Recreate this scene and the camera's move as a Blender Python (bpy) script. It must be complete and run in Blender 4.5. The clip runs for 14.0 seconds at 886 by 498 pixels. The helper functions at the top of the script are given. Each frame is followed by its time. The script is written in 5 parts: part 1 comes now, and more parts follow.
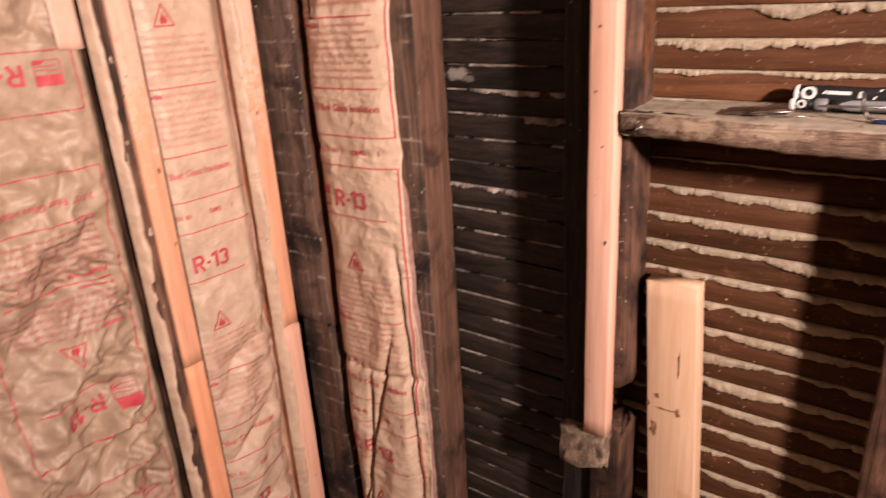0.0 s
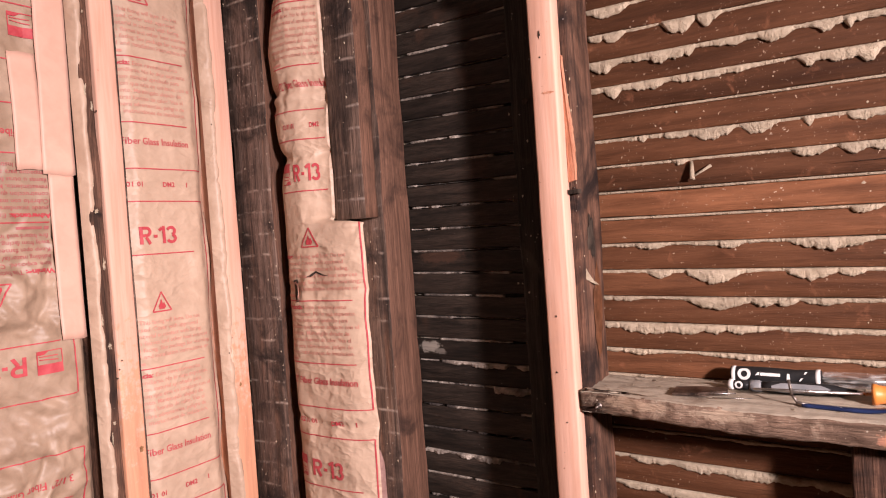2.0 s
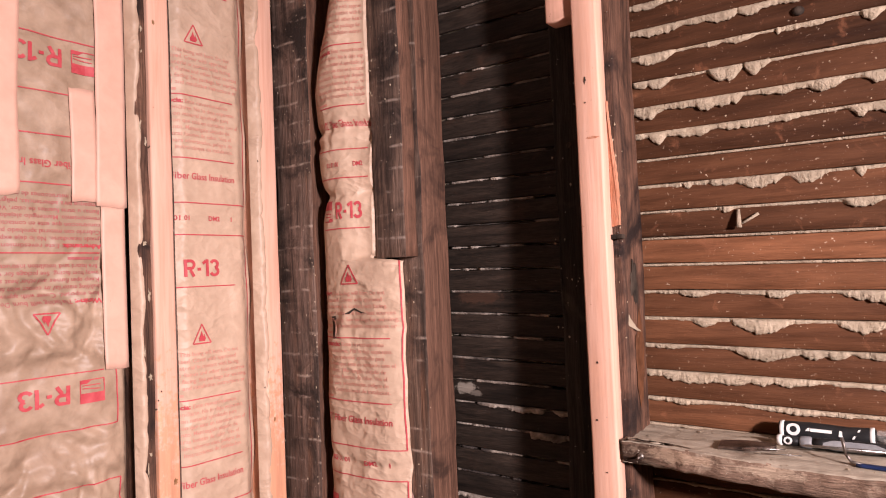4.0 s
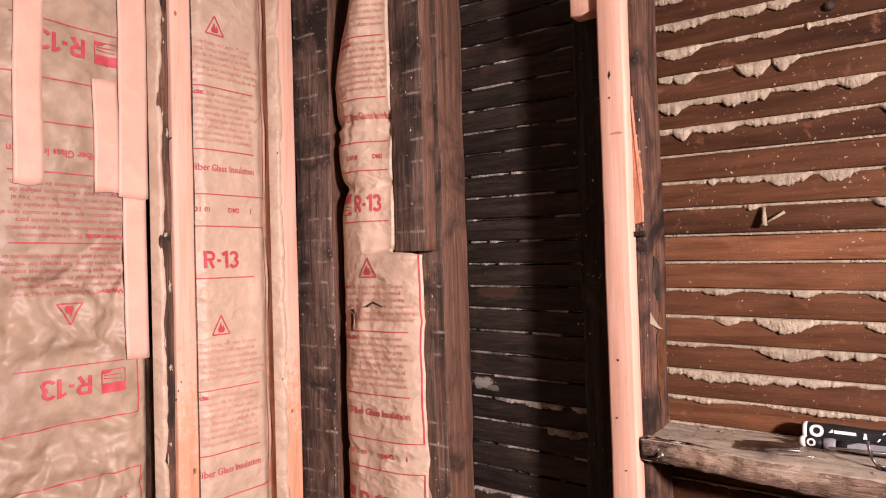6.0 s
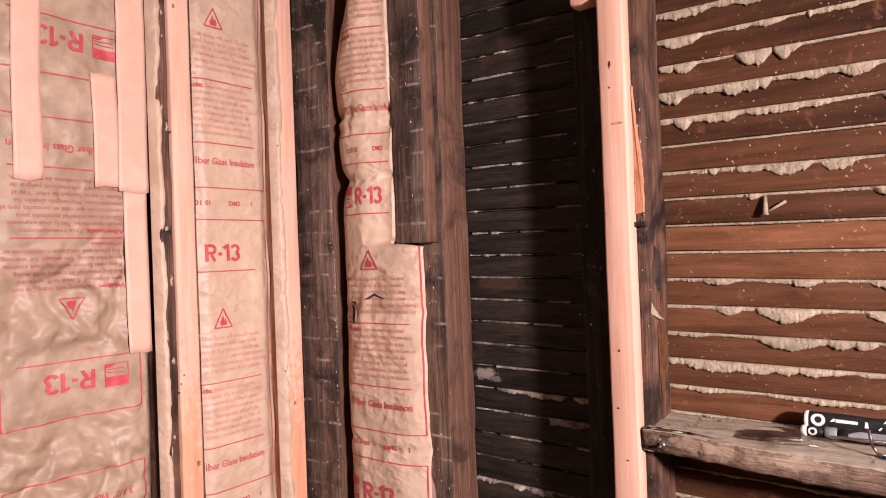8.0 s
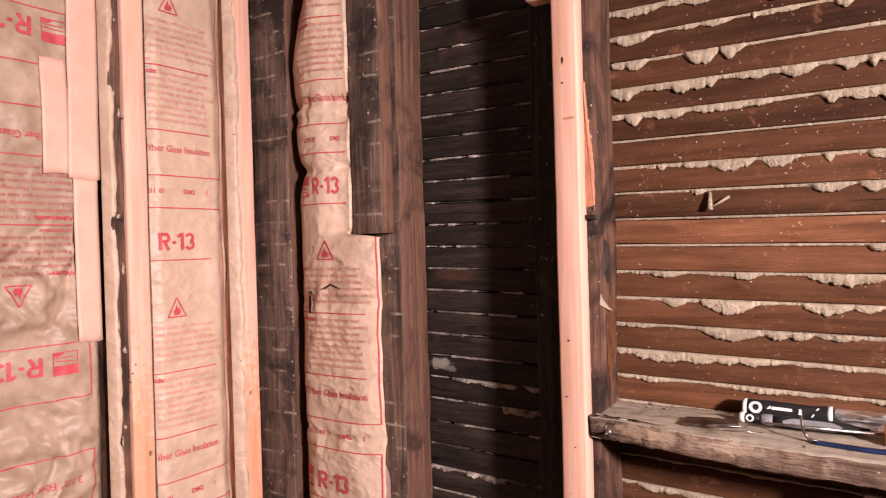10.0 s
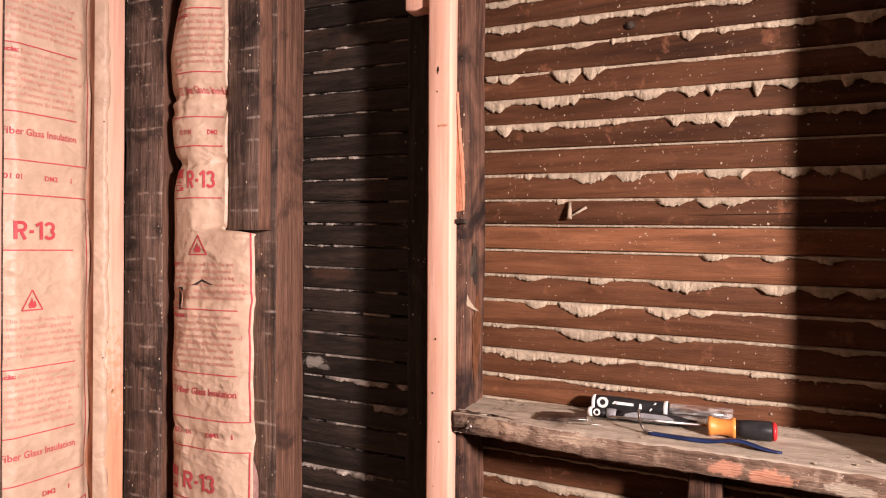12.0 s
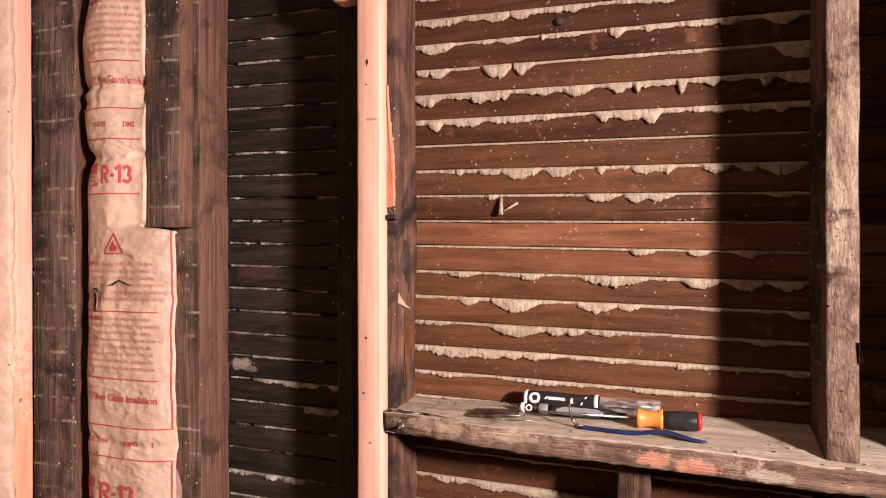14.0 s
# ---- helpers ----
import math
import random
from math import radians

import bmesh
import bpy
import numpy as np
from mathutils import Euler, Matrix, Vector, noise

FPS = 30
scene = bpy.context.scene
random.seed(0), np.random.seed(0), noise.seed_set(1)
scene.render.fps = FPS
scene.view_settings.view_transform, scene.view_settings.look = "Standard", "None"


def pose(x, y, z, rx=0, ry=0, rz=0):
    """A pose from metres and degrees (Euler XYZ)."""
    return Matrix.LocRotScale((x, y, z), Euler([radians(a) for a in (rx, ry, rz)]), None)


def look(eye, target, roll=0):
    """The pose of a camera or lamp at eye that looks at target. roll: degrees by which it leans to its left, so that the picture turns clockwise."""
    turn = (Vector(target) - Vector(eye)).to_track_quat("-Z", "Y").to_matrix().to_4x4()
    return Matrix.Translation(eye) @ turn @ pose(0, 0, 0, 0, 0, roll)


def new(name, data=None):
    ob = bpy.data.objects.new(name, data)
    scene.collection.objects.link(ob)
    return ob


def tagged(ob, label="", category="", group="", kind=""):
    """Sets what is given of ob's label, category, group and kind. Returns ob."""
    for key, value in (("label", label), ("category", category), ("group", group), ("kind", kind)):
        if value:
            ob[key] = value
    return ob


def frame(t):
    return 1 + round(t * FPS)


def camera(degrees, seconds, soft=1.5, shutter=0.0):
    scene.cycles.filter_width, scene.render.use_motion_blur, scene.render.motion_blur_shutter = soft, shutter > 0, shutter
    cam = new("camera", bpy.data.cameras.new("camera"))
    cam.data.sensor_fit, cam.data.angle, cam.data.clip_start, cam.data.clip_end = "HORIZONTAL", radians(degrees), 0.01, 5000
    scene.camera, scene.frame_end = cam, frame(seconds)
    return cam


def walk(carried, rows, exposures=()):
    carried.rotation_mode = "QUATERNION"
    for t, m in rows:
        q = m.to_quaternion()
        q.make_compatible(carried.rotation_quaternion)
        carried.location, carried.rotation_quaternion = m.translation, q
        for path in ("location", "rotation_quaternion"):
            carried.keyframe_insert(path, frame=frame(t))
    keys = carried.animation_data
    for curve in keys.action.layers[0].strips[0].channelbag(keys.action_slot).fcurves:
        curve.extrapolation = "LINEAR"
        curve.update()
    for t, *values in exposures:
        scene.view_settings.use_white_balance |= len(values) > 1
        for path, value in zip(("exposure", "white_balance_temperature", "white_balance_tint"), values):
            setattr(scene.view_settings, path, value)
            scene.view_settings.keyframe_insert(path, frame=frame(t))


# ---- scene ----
cam = camera(66.9, 14.0, soft=1.1, shutter=0.42)
PATH = [
    (0, (-0.001, 0.123, 1.345), (-1.138, 1.616, 0.654), -3.6),
    (0.5, (0.018, 0.123, 1.378), (-0.993, 1.768, 0.858), -4.1),
    (0.7, (0.038, 0.132, 1.390), (-1.051, 1.782, 1.086), -4.1),
    (1, (0.026, 0.089, 1.428), (-1.094, 1.742, 1.317), -5.0),
    (1.2, (0.029, 0.080, 1.431), (-1.097, 1.731, 1.361), -5.1),
    (1.5, (0.04, 0.079, 1.433), (-1.083, 1.734, 1.4), -5.4),
    (2, (0.038, 0.063, 1.444), (-1.063, 1.732, 1.399), -4.0),
    (2.5, (0.045, 0.055, 1.45), (-1.043, 1.733, 1.488), -3.1),
    (3, (0.033, 0.057, 1.454), (-1.105, 1.701, 1.498), -2.3),
    (3.2, (0.027, 0.052, 1.451), (-1.121, 1.688, 1.508), -2.1),
    (5.3, (0.017, 0.052, 1.46), (-1.168, 1.662, 1.534), -2.8),
    (5.5, (0.014, 0.05, 1.465), (-1.175, 1.658, 1.521), -2.1),
    (6, (0.008, 0.047, 1.458), (-1.188, 1.649, 1.503), -1.7),
    (6.5, (0.004, 0.046, 1.47), (-1.203, 1.641, 1.512), -1.6),
    (7, (0.009, 0.049, 1.46), (-1.197, 1.645, 1.486), -2.1),
    (9.3, (0.013, 0.051, 1.462), (-1.182, 1.655, 1.47), -1.8),
    (9.5, (0.028, 0.053, 1.455), (-1.154, 1.666, 1.463), -1.7),
    (10, (0.034, 0.052, 1.458), (-1.09, 1.706, 1.447), -1.6),
    (10.5, (0.05, 0.058, 1.452), (-0.985, 1.769, 1.442), -1.3),
    (11, (0.075, 0.056, 1.454), (-0.826, 1.841, 1.457), -0.6),
    (11.5, (0.084, 0.048, 1.457), (-0.768, 1.857, 1.472), 0.0),
    (12, (0.083, 0.046, 1.45), (-0.774, 1.853, 1.45), 0.3),
    (12.5, (0.079, 0.05, 1.443), (-0.765, 1.863, 1.428), -0.0),
    (12.7, (0.085, 0.066, 1.440), (-0.644, 1.929, 1.415), 0.4),
    (13, (0.103, 0.094, 1.44), (-0.482, 2.006, 1.395), 0.7),
    (13.5, (0.081, 0.07, 1.45), (-0.619, 1.943, 1.433), 0.6),
    (14, (0.084, 0.067, 1.447), (-0.599, 1.947, 1.442), -0.1),
]
# the film's exposure and white balance drift a little
TINT = [(0, -0.12, 7050, 10), (0.5, -0.12, 6850, 10), (1.0, -0.12, 6500, 10), (3.0, -0.12, 6250, 10), (9.5, -0.12, 6250, 10), (10.5, -0.06, 6400, 10), (13.0, 0, 6600, 10), (14.0, 0, 6600, 10)]
walk(cam, [(t, look(eye, target, roll)) for t, eye, target, roll in PATH], TINT)

# ---- world, lamp and exposure ----
world = bpy.data.worlds.new("world")
scene.world = world
world.use_nodes = True
world.node_tree.nodes["Background"].inputs[0].default_value = (0.9, 0.72, 0.6, 1)
world.node_tree.nodes["Background"].inputs[1].default_value = 0.08
scene.view_settings.exposure = 0.0


def lamp(name, place, target, watts, size, colour, spread=180):
    data = bpy.data.lights.new(name, "AREA")
    data.energy, data.shape, data.size, data.color = watts, "DISK", size, colour
    data.spread = radians(spread)
    ob = new(name, data)
    ob.matrix_world = look(place, target)
    return ob


# the work lamp that stands on the room's side, to the right of the corner
lamp("work_lamp_light", (1.38, -0.04, 1.74), (-0.9, 0.75, 1.22), 42.5, 0.19, (1.0, 0.82, 0.81), 96)

# ---- materials ----
SLOPE = 0.018      # the laths sink by this much a metre towards +x
PITCH = 0.0445     # from lath to lath
FACE = 1.18        # the laths' face


def material(name, dark, light, stretch=(1, 1, 1), scale=20, rough=0.8, bump=0.3, fine=6.0,
             stain=None, stain_scale=4.0, stain_at=(0.45, 0.62), specks=None, speck_scale=260.0, speck_at=0.74,
             marks=None, vary=0.25, metal=0.0, gloss=0.3, rings=False, grit=0.0, relief_depth=0.004, worn=None, worn_at=(0.54, 0.66),
             tint=False, creases=0.0, patches=()):
    """A procedural surface: stretched grain, broad stains, fine specks, lath marks and relief."""
    m = bpy.data.materials.new(name)
    m.use_nodes = True
    nodes, links = m.node_tree.nodes, m.node_tree.links
    bsdf = nodes["Principled BSDF"]
    bsdf.inputs["Roughness"].default_value = rough
    bsdf.inputs["Metallic"].default_value = metal
    bsdf.inputs["Specular IOR Level"].default_value = gloss

    def add(kind, **values):
        n = nodes.new(kind)
        for key, v in values.items():
            n.inputs[key].default_value = v
        return n

    coord = nodes.new("ShaderNodeTexCoord")
    info = nodes.new("ShaderNodeObjectInfo")
    shift = add("ShaderNodeVectorMath")
    shift.operation = "MULTIPLY_ADD"
    links.new(info.outputs["Random"], shift.inputs[0])
    shift.inputs[1].default_value = (7.1, 3.7, 5.3)
    links.new(coord.outputs["Object"], shift.inputs[2])
    mapping = add("ShaderNodeMapping", Scale=stretch)
    links.new(shift.outputs[0], mapping.inputs["Vector"])

    def noise_of(vector, size, detail=8.0, roughness=0.6, distortion=0.0):
        n = add("ShaderNodeTexNoise", Scale=size, Detail=detail, Roughness=roughness, Distortion=distortion)
        links.new(vector, n.inputs["Vector"])
        return n.outputs["Fac"]

    def ramp(value, a, b, ca=(0, 0, 0, 1), cb=(1, 1, 1, 1)):
        r = nodes.new("ShaderNodeValToRGB")
        r.color_ramp.elements[0].position, r.color_ramp.elements[0].color = a, ca
        r.color_ramp.elements[1].position, r.color_ramp.elements[1].color = b, cb
        links.new(value, r.inputs[0])
        return r.outputs["Color"]

    def mix(fac, a, b, blend="MIX"):
        x = nodes.new("ShaderNodeMix")
        x.data_type, x.blend_type = "RGBA", blend
        for slot, v in ((0, fac), (6, a), (7, b)):
            if isinstance(v, (int, float)):
                x.inputs[slot].default_value = v
            elif isinstance(v, tuple):
                x.inputs[slot].default_value = (*v[:3], 1)
            else:
                links.new(v, x.inputs[slot])
        return x.outputs[2]

    grain = noise_of(mapping.outputs[0], scale, distortion=0.4)
    colour = ramp(grain, 0.33, 0.68, (*dark, 1), (*light, 1))
    if rings:
        ring_map = add("ShaderNodeMapping", Scale=(1.0, 1.0, 0.05))
        links.new(shift.outputs[0], ring_map.inputs["Vector"])
        wave = add("ShaderNodeTexWave", Scale=34.0, Distortion=7.0, Detail=2.0)
        wave.inputs["Detail Scale"].default_value = 1.1
        links.new(ring_map.outputs[0], wave.inputs["Vector"])
        colour = mix(ramp(wave.outputs["Fac"], 0.55, 1.0, (0, 0, 0, 1), (0.10, 0.10, 0.10, 1)), colour, tuple(0.66 * v for v in dark), "MIX")
    if worn:
        streaks = noise_of(mapping.outputs[0], scale * 0.22, 9.0, 0.68, 0.8)
        colour = mix(ramp(streaks, *worn_at), colour, mix(1.0, ramp(grain, 0.25, 0.75, (0.6, 0.6, 0.6, 1), (1.2, 1.2, 1.2, 1)), worn, "MULTIPLY"))
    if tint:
        # the tone set for each board
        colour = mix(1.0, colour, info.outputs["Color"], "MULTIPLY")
    if grit:
        hair_map = add("ShaderNodeMapping", Scale=tuple(v * 1.0 for v in stretch))
        links.new(shift.outputs[0], hair_map.inputs["Vector"])
        hair = noise_of(hair_map.outputs[0], scale * 5.5, 5.0, 0.7)
        colour = mix(grit, colour, ramp(hair, 0.36, 0.62, (0.22, 0.22, 0.22, 1), (1.25, 1.25, 1.25, 1)), "MULTIPLY")
    if vary:
        broad = noise_of(shift.outputs[0], 3.0, 3.0)
        colour = mix(vary, colour, ramp(broad, 0.3, 0.7, (0.35, 0.35, 0.35, 1), (1, 1, 1, 1)), "MULTIPLY")
        tone = add("ShaderNodeMath")
        tone.operation = "MULTIPLY_ADD"
        links.new(info.outputs["Random"], tone.inputs[0])
        tone.inputs[1].default_value, tone.inputs[2].default_value = vary, 1 - 0.5 * vary
        colour = mix(1.0, colour, tone.outputs[0], "MULTIPLY")
    if stain:
        blot = noise_of(shift.outputs[0], stain_scale, 9.0, 0.65, 0.6)
        colour = mix(ramp(blot, *stain_at), colour, stain)
    if marks:
        parts = nodes.new("ShaderNodeSeparateXYZ")
        links.new(coord.outputs["Object"], parts.inputs[0])
        warp = noise_of(coord.outputs["Object"], 9.0, 2.0)
        wobble = add("ShaderNodeMath")
        wobble.operation = "MULTIPLY_ADD"
        links.new(warp, wobble.inputs[0])
        wobble.inputs[1].default_value = 0.016
        links.new(parts.outputs["Z"], wobble.inputs[2])
        turns = add("ShaderNodeMath")
        turns.operation = "PINGPONG"
        links.new(wobble.outputs[0], turns.inputs[0])
        turns.inputs[1].default_value = PITCH / 2
        line = ramp(turns.outputs[0], 0.0004, 0.0030, (1, 1, 1, 1), (0, 0, 0, 1))
        patchy = ramp(noise_of(shift.outputs[0], 26.0, 6.0, 0.7), 0.49, 0.62)
        colour = mix(mix(1.0, line, patchy, "MULTIPLY"), colour, marks)
    if specks:
        dots = noise_of(coord.outputs["Object"], speck_scale, 2.0)
        where = ramp(noise_of(shift.outputs[0], 7.0, 3.0), 0.4, 0.62)
        colour = mix(mix(1.0, ramp(dots, speck_at, speck_at + 0.03), where, "MULTIPLY"), colour, specks)
        dust = noise_of(shift.outputs[0], speck_scale * 2.6, 2.0)
        colour = mix(mix(1.0, ramp(dust, speck_at + 0.01, speck_at + 0.06), ramp(noise_of(shift.outputs[0], 12.0, 3.0), 0.42, 0.7), "MULTIPLY"), colour, specks)
    if patches:
        # single worn or smeared places, ragged at the rim
        geo = nodes.new("ShaderNodeNewGeometry")
        rim = noise_of(geo.outputs["Position"], 75.0, 6.0, 0.7)
        for px, pz, across, up, tone in patches:
            away = add("ShaderNodeVectorMath")
            away.operation = "SUBTRACT"
            links.new(geo.outputs["Position"], away.inputs[0])
            away.inputs[1].default_value = (px, 0, pz)
            flat = add("ShaderNodeVectorMath")
            flat.operation = "MULTIPLY"
            links.new(away.outputs[0], flat.inputs[0])
            flat.inputs[1].default_value = (1 / across, 0, 1 / up)
            size = add("ShaderNodeVectorMath")
            size.operation = "LENGTH"
            links.new(flat.outputs[0], size.inputs[0])
            edge = add("ShaderNodeMath")
            edge.operation = "MULTIPLY_ADD"
            links.new(rim, edge.inputs[0])
            edge.inputs[1].default_value = 2.4
            links.new(size.outputs["Value"], edge.inputs[2])
            inside = add("ShaderNodeMapRange")
            inside.inputs[1].default_value, inside.inputs[2].default_value = 2.25, 1.95
            links.new(edge.outputs[0], inside.inputs[0])
            shade = mix(1.0, ramp(grain, 0.2, 0.8, (0.65, 0.65, 0.65, 1), (1.2, 1.2, 1.2, 1)), tone, "MULTIPLY")
            colour = mix(inside.outputs[0], colour, shade)
    links.new(colour, bsdf.inputs["Base Color"])
    rough_map = add("ShaderNodeMapRange")
    links.new(grain, rough_map.inputs[0])
    rough_map.inputs[3].default_value, rough_map.inputs[4].default_value = max(rough - 0.12, 0.05), min(rough + 0.1, 1.0)
    links.new(rough_map.outputs[0], bsdf.inputs["Roughness"])
    if bump:
        relief = noise_of(mapping.outputs[0], scale * fine, 6.0)
        b = add("ShaderNodeBump", Strength=bump, Distance=relief_depth)
        links.new(relief, b.inputs["Height"])
        last = b
        if creases:
            # sharp little folds of stiff paper, in patches
            bent = add("ShaderNodeVectorMath")
            bent.operation = "MULTIPLY_ADD"
            wander = add("ShaderNodeTexNoise", Scale=14.0, Detail=3.0)
            links.new(shift.outputs[0], wander.inputs["Vector"])
            links.new(wander.outputs["Color"], bent.inputs[0])
            bent.inputs[1].default_value = (0.07, 0.07, 0.07)
            links.new(shift.outputs[0], bent.inputs[2])
            squeezed = add("ShaderNodeMapping", Scale=(1.0, 1.0, 1.7))
            links.new(bent.outputs[0], squeezed.inputs["Vector"])
            for cell, deep, at in ((17.0, 0.020, (0.38, 0.62)), (46.0, 0.0075, (0.42, 0.60))):
                fold = add("ShaderNodeTexVoronoi", Scale=cell)
                links.new(squeezed.outputs[0], fold.inputs["Vector"])
                high = mix(1.0, fold.outputs["Distance"], ramp(noise_of(shift.outputs[0], cell * 0.4, 2.0), *at), "MULTIPLY")
                c = add("ShaderNodeBump", Strength=creases, Distance=deep)
                links.new(high, c.inputs["Height"])
                links.new(last.outputs[0], c.inputs["Normal"])
                last = c
        links.new(last.outputs[0], bsdf.inputs["Normal"])
    return m


pine = material("new_pine", (0.555, 0.293, 0.200), (0.685, 0.412, 0.307), (6, 6, 0.35), 14, 0.6, 0.12, 4, vary=0.18, rings=True,
                stain=(0.62, 0.275, 0.16), stain_scale=5, stain_at=(0.52, 0.85), specks=(0.30, 0.14, 0.08), speck_scale=90, speck_at=0.75)
pine_two_tone = material("streaked_pine", (0.565, 0.305, 0.212), (0.695, 0.425, 0.32), (6, 6, 0.35), 14, 0.6, 0.12, 4, vary=0.18, rings=True,
                         specks=(0.30, 0.14, 0.08), speck_scale=90, speck_at=0.75, patches=((-1.1, 0.82, 2.0, 0.42, (0.62, 0.30, 0.18)),))
pine_pale = material("pale_new_pine", (0.645, 0.36, 0.254), (0.775, 0.47, 0.352), (6, 6, 0.35), 14, 0.6, 0.15, 4, vary=0.2, rings=True,
                     stain=(0.66, 0.36, 0.24), stain_scale=6, stain_at=(0.54, 0.80), specks=(0.30, 0.14, 0.08), speck_scale=90, speck_at=0.73)
pine_orange = material("resinous_pine", (0.56, 0.235, 0.125), (0.68, 0.325, 0.19), (6, 6, 0.35), 14, 0.6, 0.12, 4, vary=0.18, rings=True,
                       stain=(0.50, 0.20, 0.10), stain_scale=6, stain_at=(0.52, 0.85), specks=(0.30, 0.14, 0.08), speck_scale=90, speck_at=0.76)
pine_cut = material("yellow_pine", (0.64, 0.39, 0.245), (0.75, 0.50, 0.335), (6, 6, 0.35), 14, 0.6, 0.12, 4,
                    stain=(0.44, 0.25, 0.11), stain_scale=9, stain_at=(0.60, 0.80), vary=0.1, rings=True)
old_wood = material("old_dark_wood", (0.054, 0.036, 0.028), (0.215, 0.140, 0.105), (7, 7, 0.22), 14, 0.7, 0.7, 5, gloss=0.12,
                    stain=(0.016, 0.012, 0.011), stain_scale=6, specks=(0.45, 0.37, 0.29), speck_at=0.72, marks=(0.26, 0.205, 0.17), vary=0.4, grit=0.6,
                    worn=(0.135, 0.070, 0.045))
post_wood = material("weathered_post_wood", (0.080, 0.054, 0.043), (0.33, 0.220, 0.170), (7, 7, 0.3), 14, 0.72, 0.7, 5, gloss=0.12,
                     stain=(0.026, 0.019, 0.016), stain_scale=9, stain_at=(0.46, 0.62), specks=(0.5, 0.42, 0.34), speck_at=0.71, marks=(0.36, 0.285, 0.23), vary=0.35, grit=0.6,
                     worn=(0.22, 0.125, 0.085))
sooty_post = material("soot_black_wood", (0.013, 0.0115, 0.0098), (0.055, 0.046, 0.037), (7, 7, 0.25), 14, 0.75, 0.8, 5, gloss=0.12,
                      stain=(0.065, 0.056, 0.040), stain_scale=9, stain_at=(0.58, 0.78), specks=(0.3, 0.26, 0.22), speck_at=0.74, vary=0.4, grit=0.6)
brown_stud = material("old_brown_wood", (0.058, 0.031, 0.021), (0.235, 0.122, 0.080), (7, 7, 0.2), 14, 0.7, 0.7, 5, gloss=0.12,
                      stain=(0.022, 0.014, 0.012), stain_scale=7, specks=(0.45, 0.37, 0.3), speck_at=0.75, vary=0.35, grit=0.6, worn=(0.215, 0.105, 0.065), worn_at=(0.56, 0.70))
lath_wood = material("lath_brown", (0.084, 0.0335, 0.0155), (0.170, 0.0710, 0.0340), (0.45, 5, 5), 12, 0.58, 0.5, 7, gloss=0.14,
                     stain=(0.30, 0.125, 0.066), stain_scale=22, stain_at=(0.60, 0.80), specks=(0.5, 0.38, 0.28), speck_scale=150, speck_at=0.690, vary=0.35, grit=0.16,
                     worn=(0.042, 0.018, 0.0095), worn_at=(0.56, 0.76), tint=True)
# brown of the posts' +x sides, with the lamp's light put into it
lamp_side_wood = material("lamp_side_brown", (0.092, 0.047, 0.031), (0.210, 0.108, 0.071), (7, 7, 0.2), 14, 0.7, 0.7, 5, gloss=0.12,
                     stain=(0.030, 0.017, 0.013), stain_scale=8, stain_at=(0.52, 0.68), specks=(0.45, 0.37, 0.3), speck_at=0.74, vary=0.3, grit=0.6, worn=(0.20, 0.105, 0.070), worn_at=(0.52, 0.68))
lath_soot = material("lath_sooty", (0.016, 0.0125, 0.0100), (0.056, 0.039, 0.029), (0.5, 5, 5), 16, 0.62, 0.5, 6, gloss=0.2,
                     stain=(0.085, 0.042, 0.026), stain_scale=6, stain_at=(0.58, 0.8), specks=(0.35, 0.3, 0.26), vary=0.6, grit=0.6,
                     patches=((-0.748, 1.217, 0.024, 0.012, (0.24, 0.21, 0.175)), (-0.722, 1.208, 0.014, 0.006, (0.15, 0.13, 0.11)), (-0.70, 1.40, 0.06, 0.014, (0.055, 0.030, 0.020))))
plaster = material("old_plaster", (0.40, 0.315, 0.220), (0.57, 0.46, 0.335), (1, 1, 1), 90, 0.95, 0.9, 4,
                   stain=(0.31, 0.235, 0.155), stain_scale=24, stain_at=(0.55, 0.75), vary=0.2)
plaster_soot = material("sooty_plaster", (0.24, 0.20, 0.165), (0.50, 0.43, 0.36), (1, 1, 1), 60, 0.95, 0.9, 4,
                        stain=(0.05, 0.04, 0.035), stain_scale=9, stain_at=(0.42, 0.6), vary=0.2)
shelf_wood = material("dusty_shelf_wood", (0.37, 0.30, 0.225), (0.58, 0.49, 0.38), (0.35, 4, 4), 12, 0.9, 0.4, 6,
                      stain=(0.17, 0.120, 0.085), stain_scale=9, stain_at=(0.56, 0.72), specks=(0.66, 0.58, 0.47), speck_at=0.67, vary=0.25, grit=0.25, gloss=0.15)
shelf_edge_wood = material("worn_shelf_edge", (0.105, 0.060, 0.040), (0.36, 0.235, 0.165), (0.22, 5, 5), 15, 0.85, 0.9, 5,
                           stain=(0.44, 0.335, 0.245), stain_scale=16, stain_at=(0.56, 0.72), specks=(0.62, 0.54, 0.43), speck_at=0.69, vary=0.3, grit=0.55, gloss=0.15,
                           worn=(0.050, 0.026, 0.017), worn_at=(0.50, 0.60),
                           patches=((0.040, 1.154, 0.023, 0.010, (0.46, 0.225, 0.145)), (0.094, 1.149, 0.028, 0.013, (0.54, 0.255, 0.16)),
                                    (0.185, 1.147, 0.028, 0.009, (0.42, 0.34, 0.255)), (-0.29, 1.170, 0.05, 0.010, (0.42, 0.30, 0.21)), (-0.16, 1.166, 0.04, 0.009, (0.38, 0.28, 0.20))))
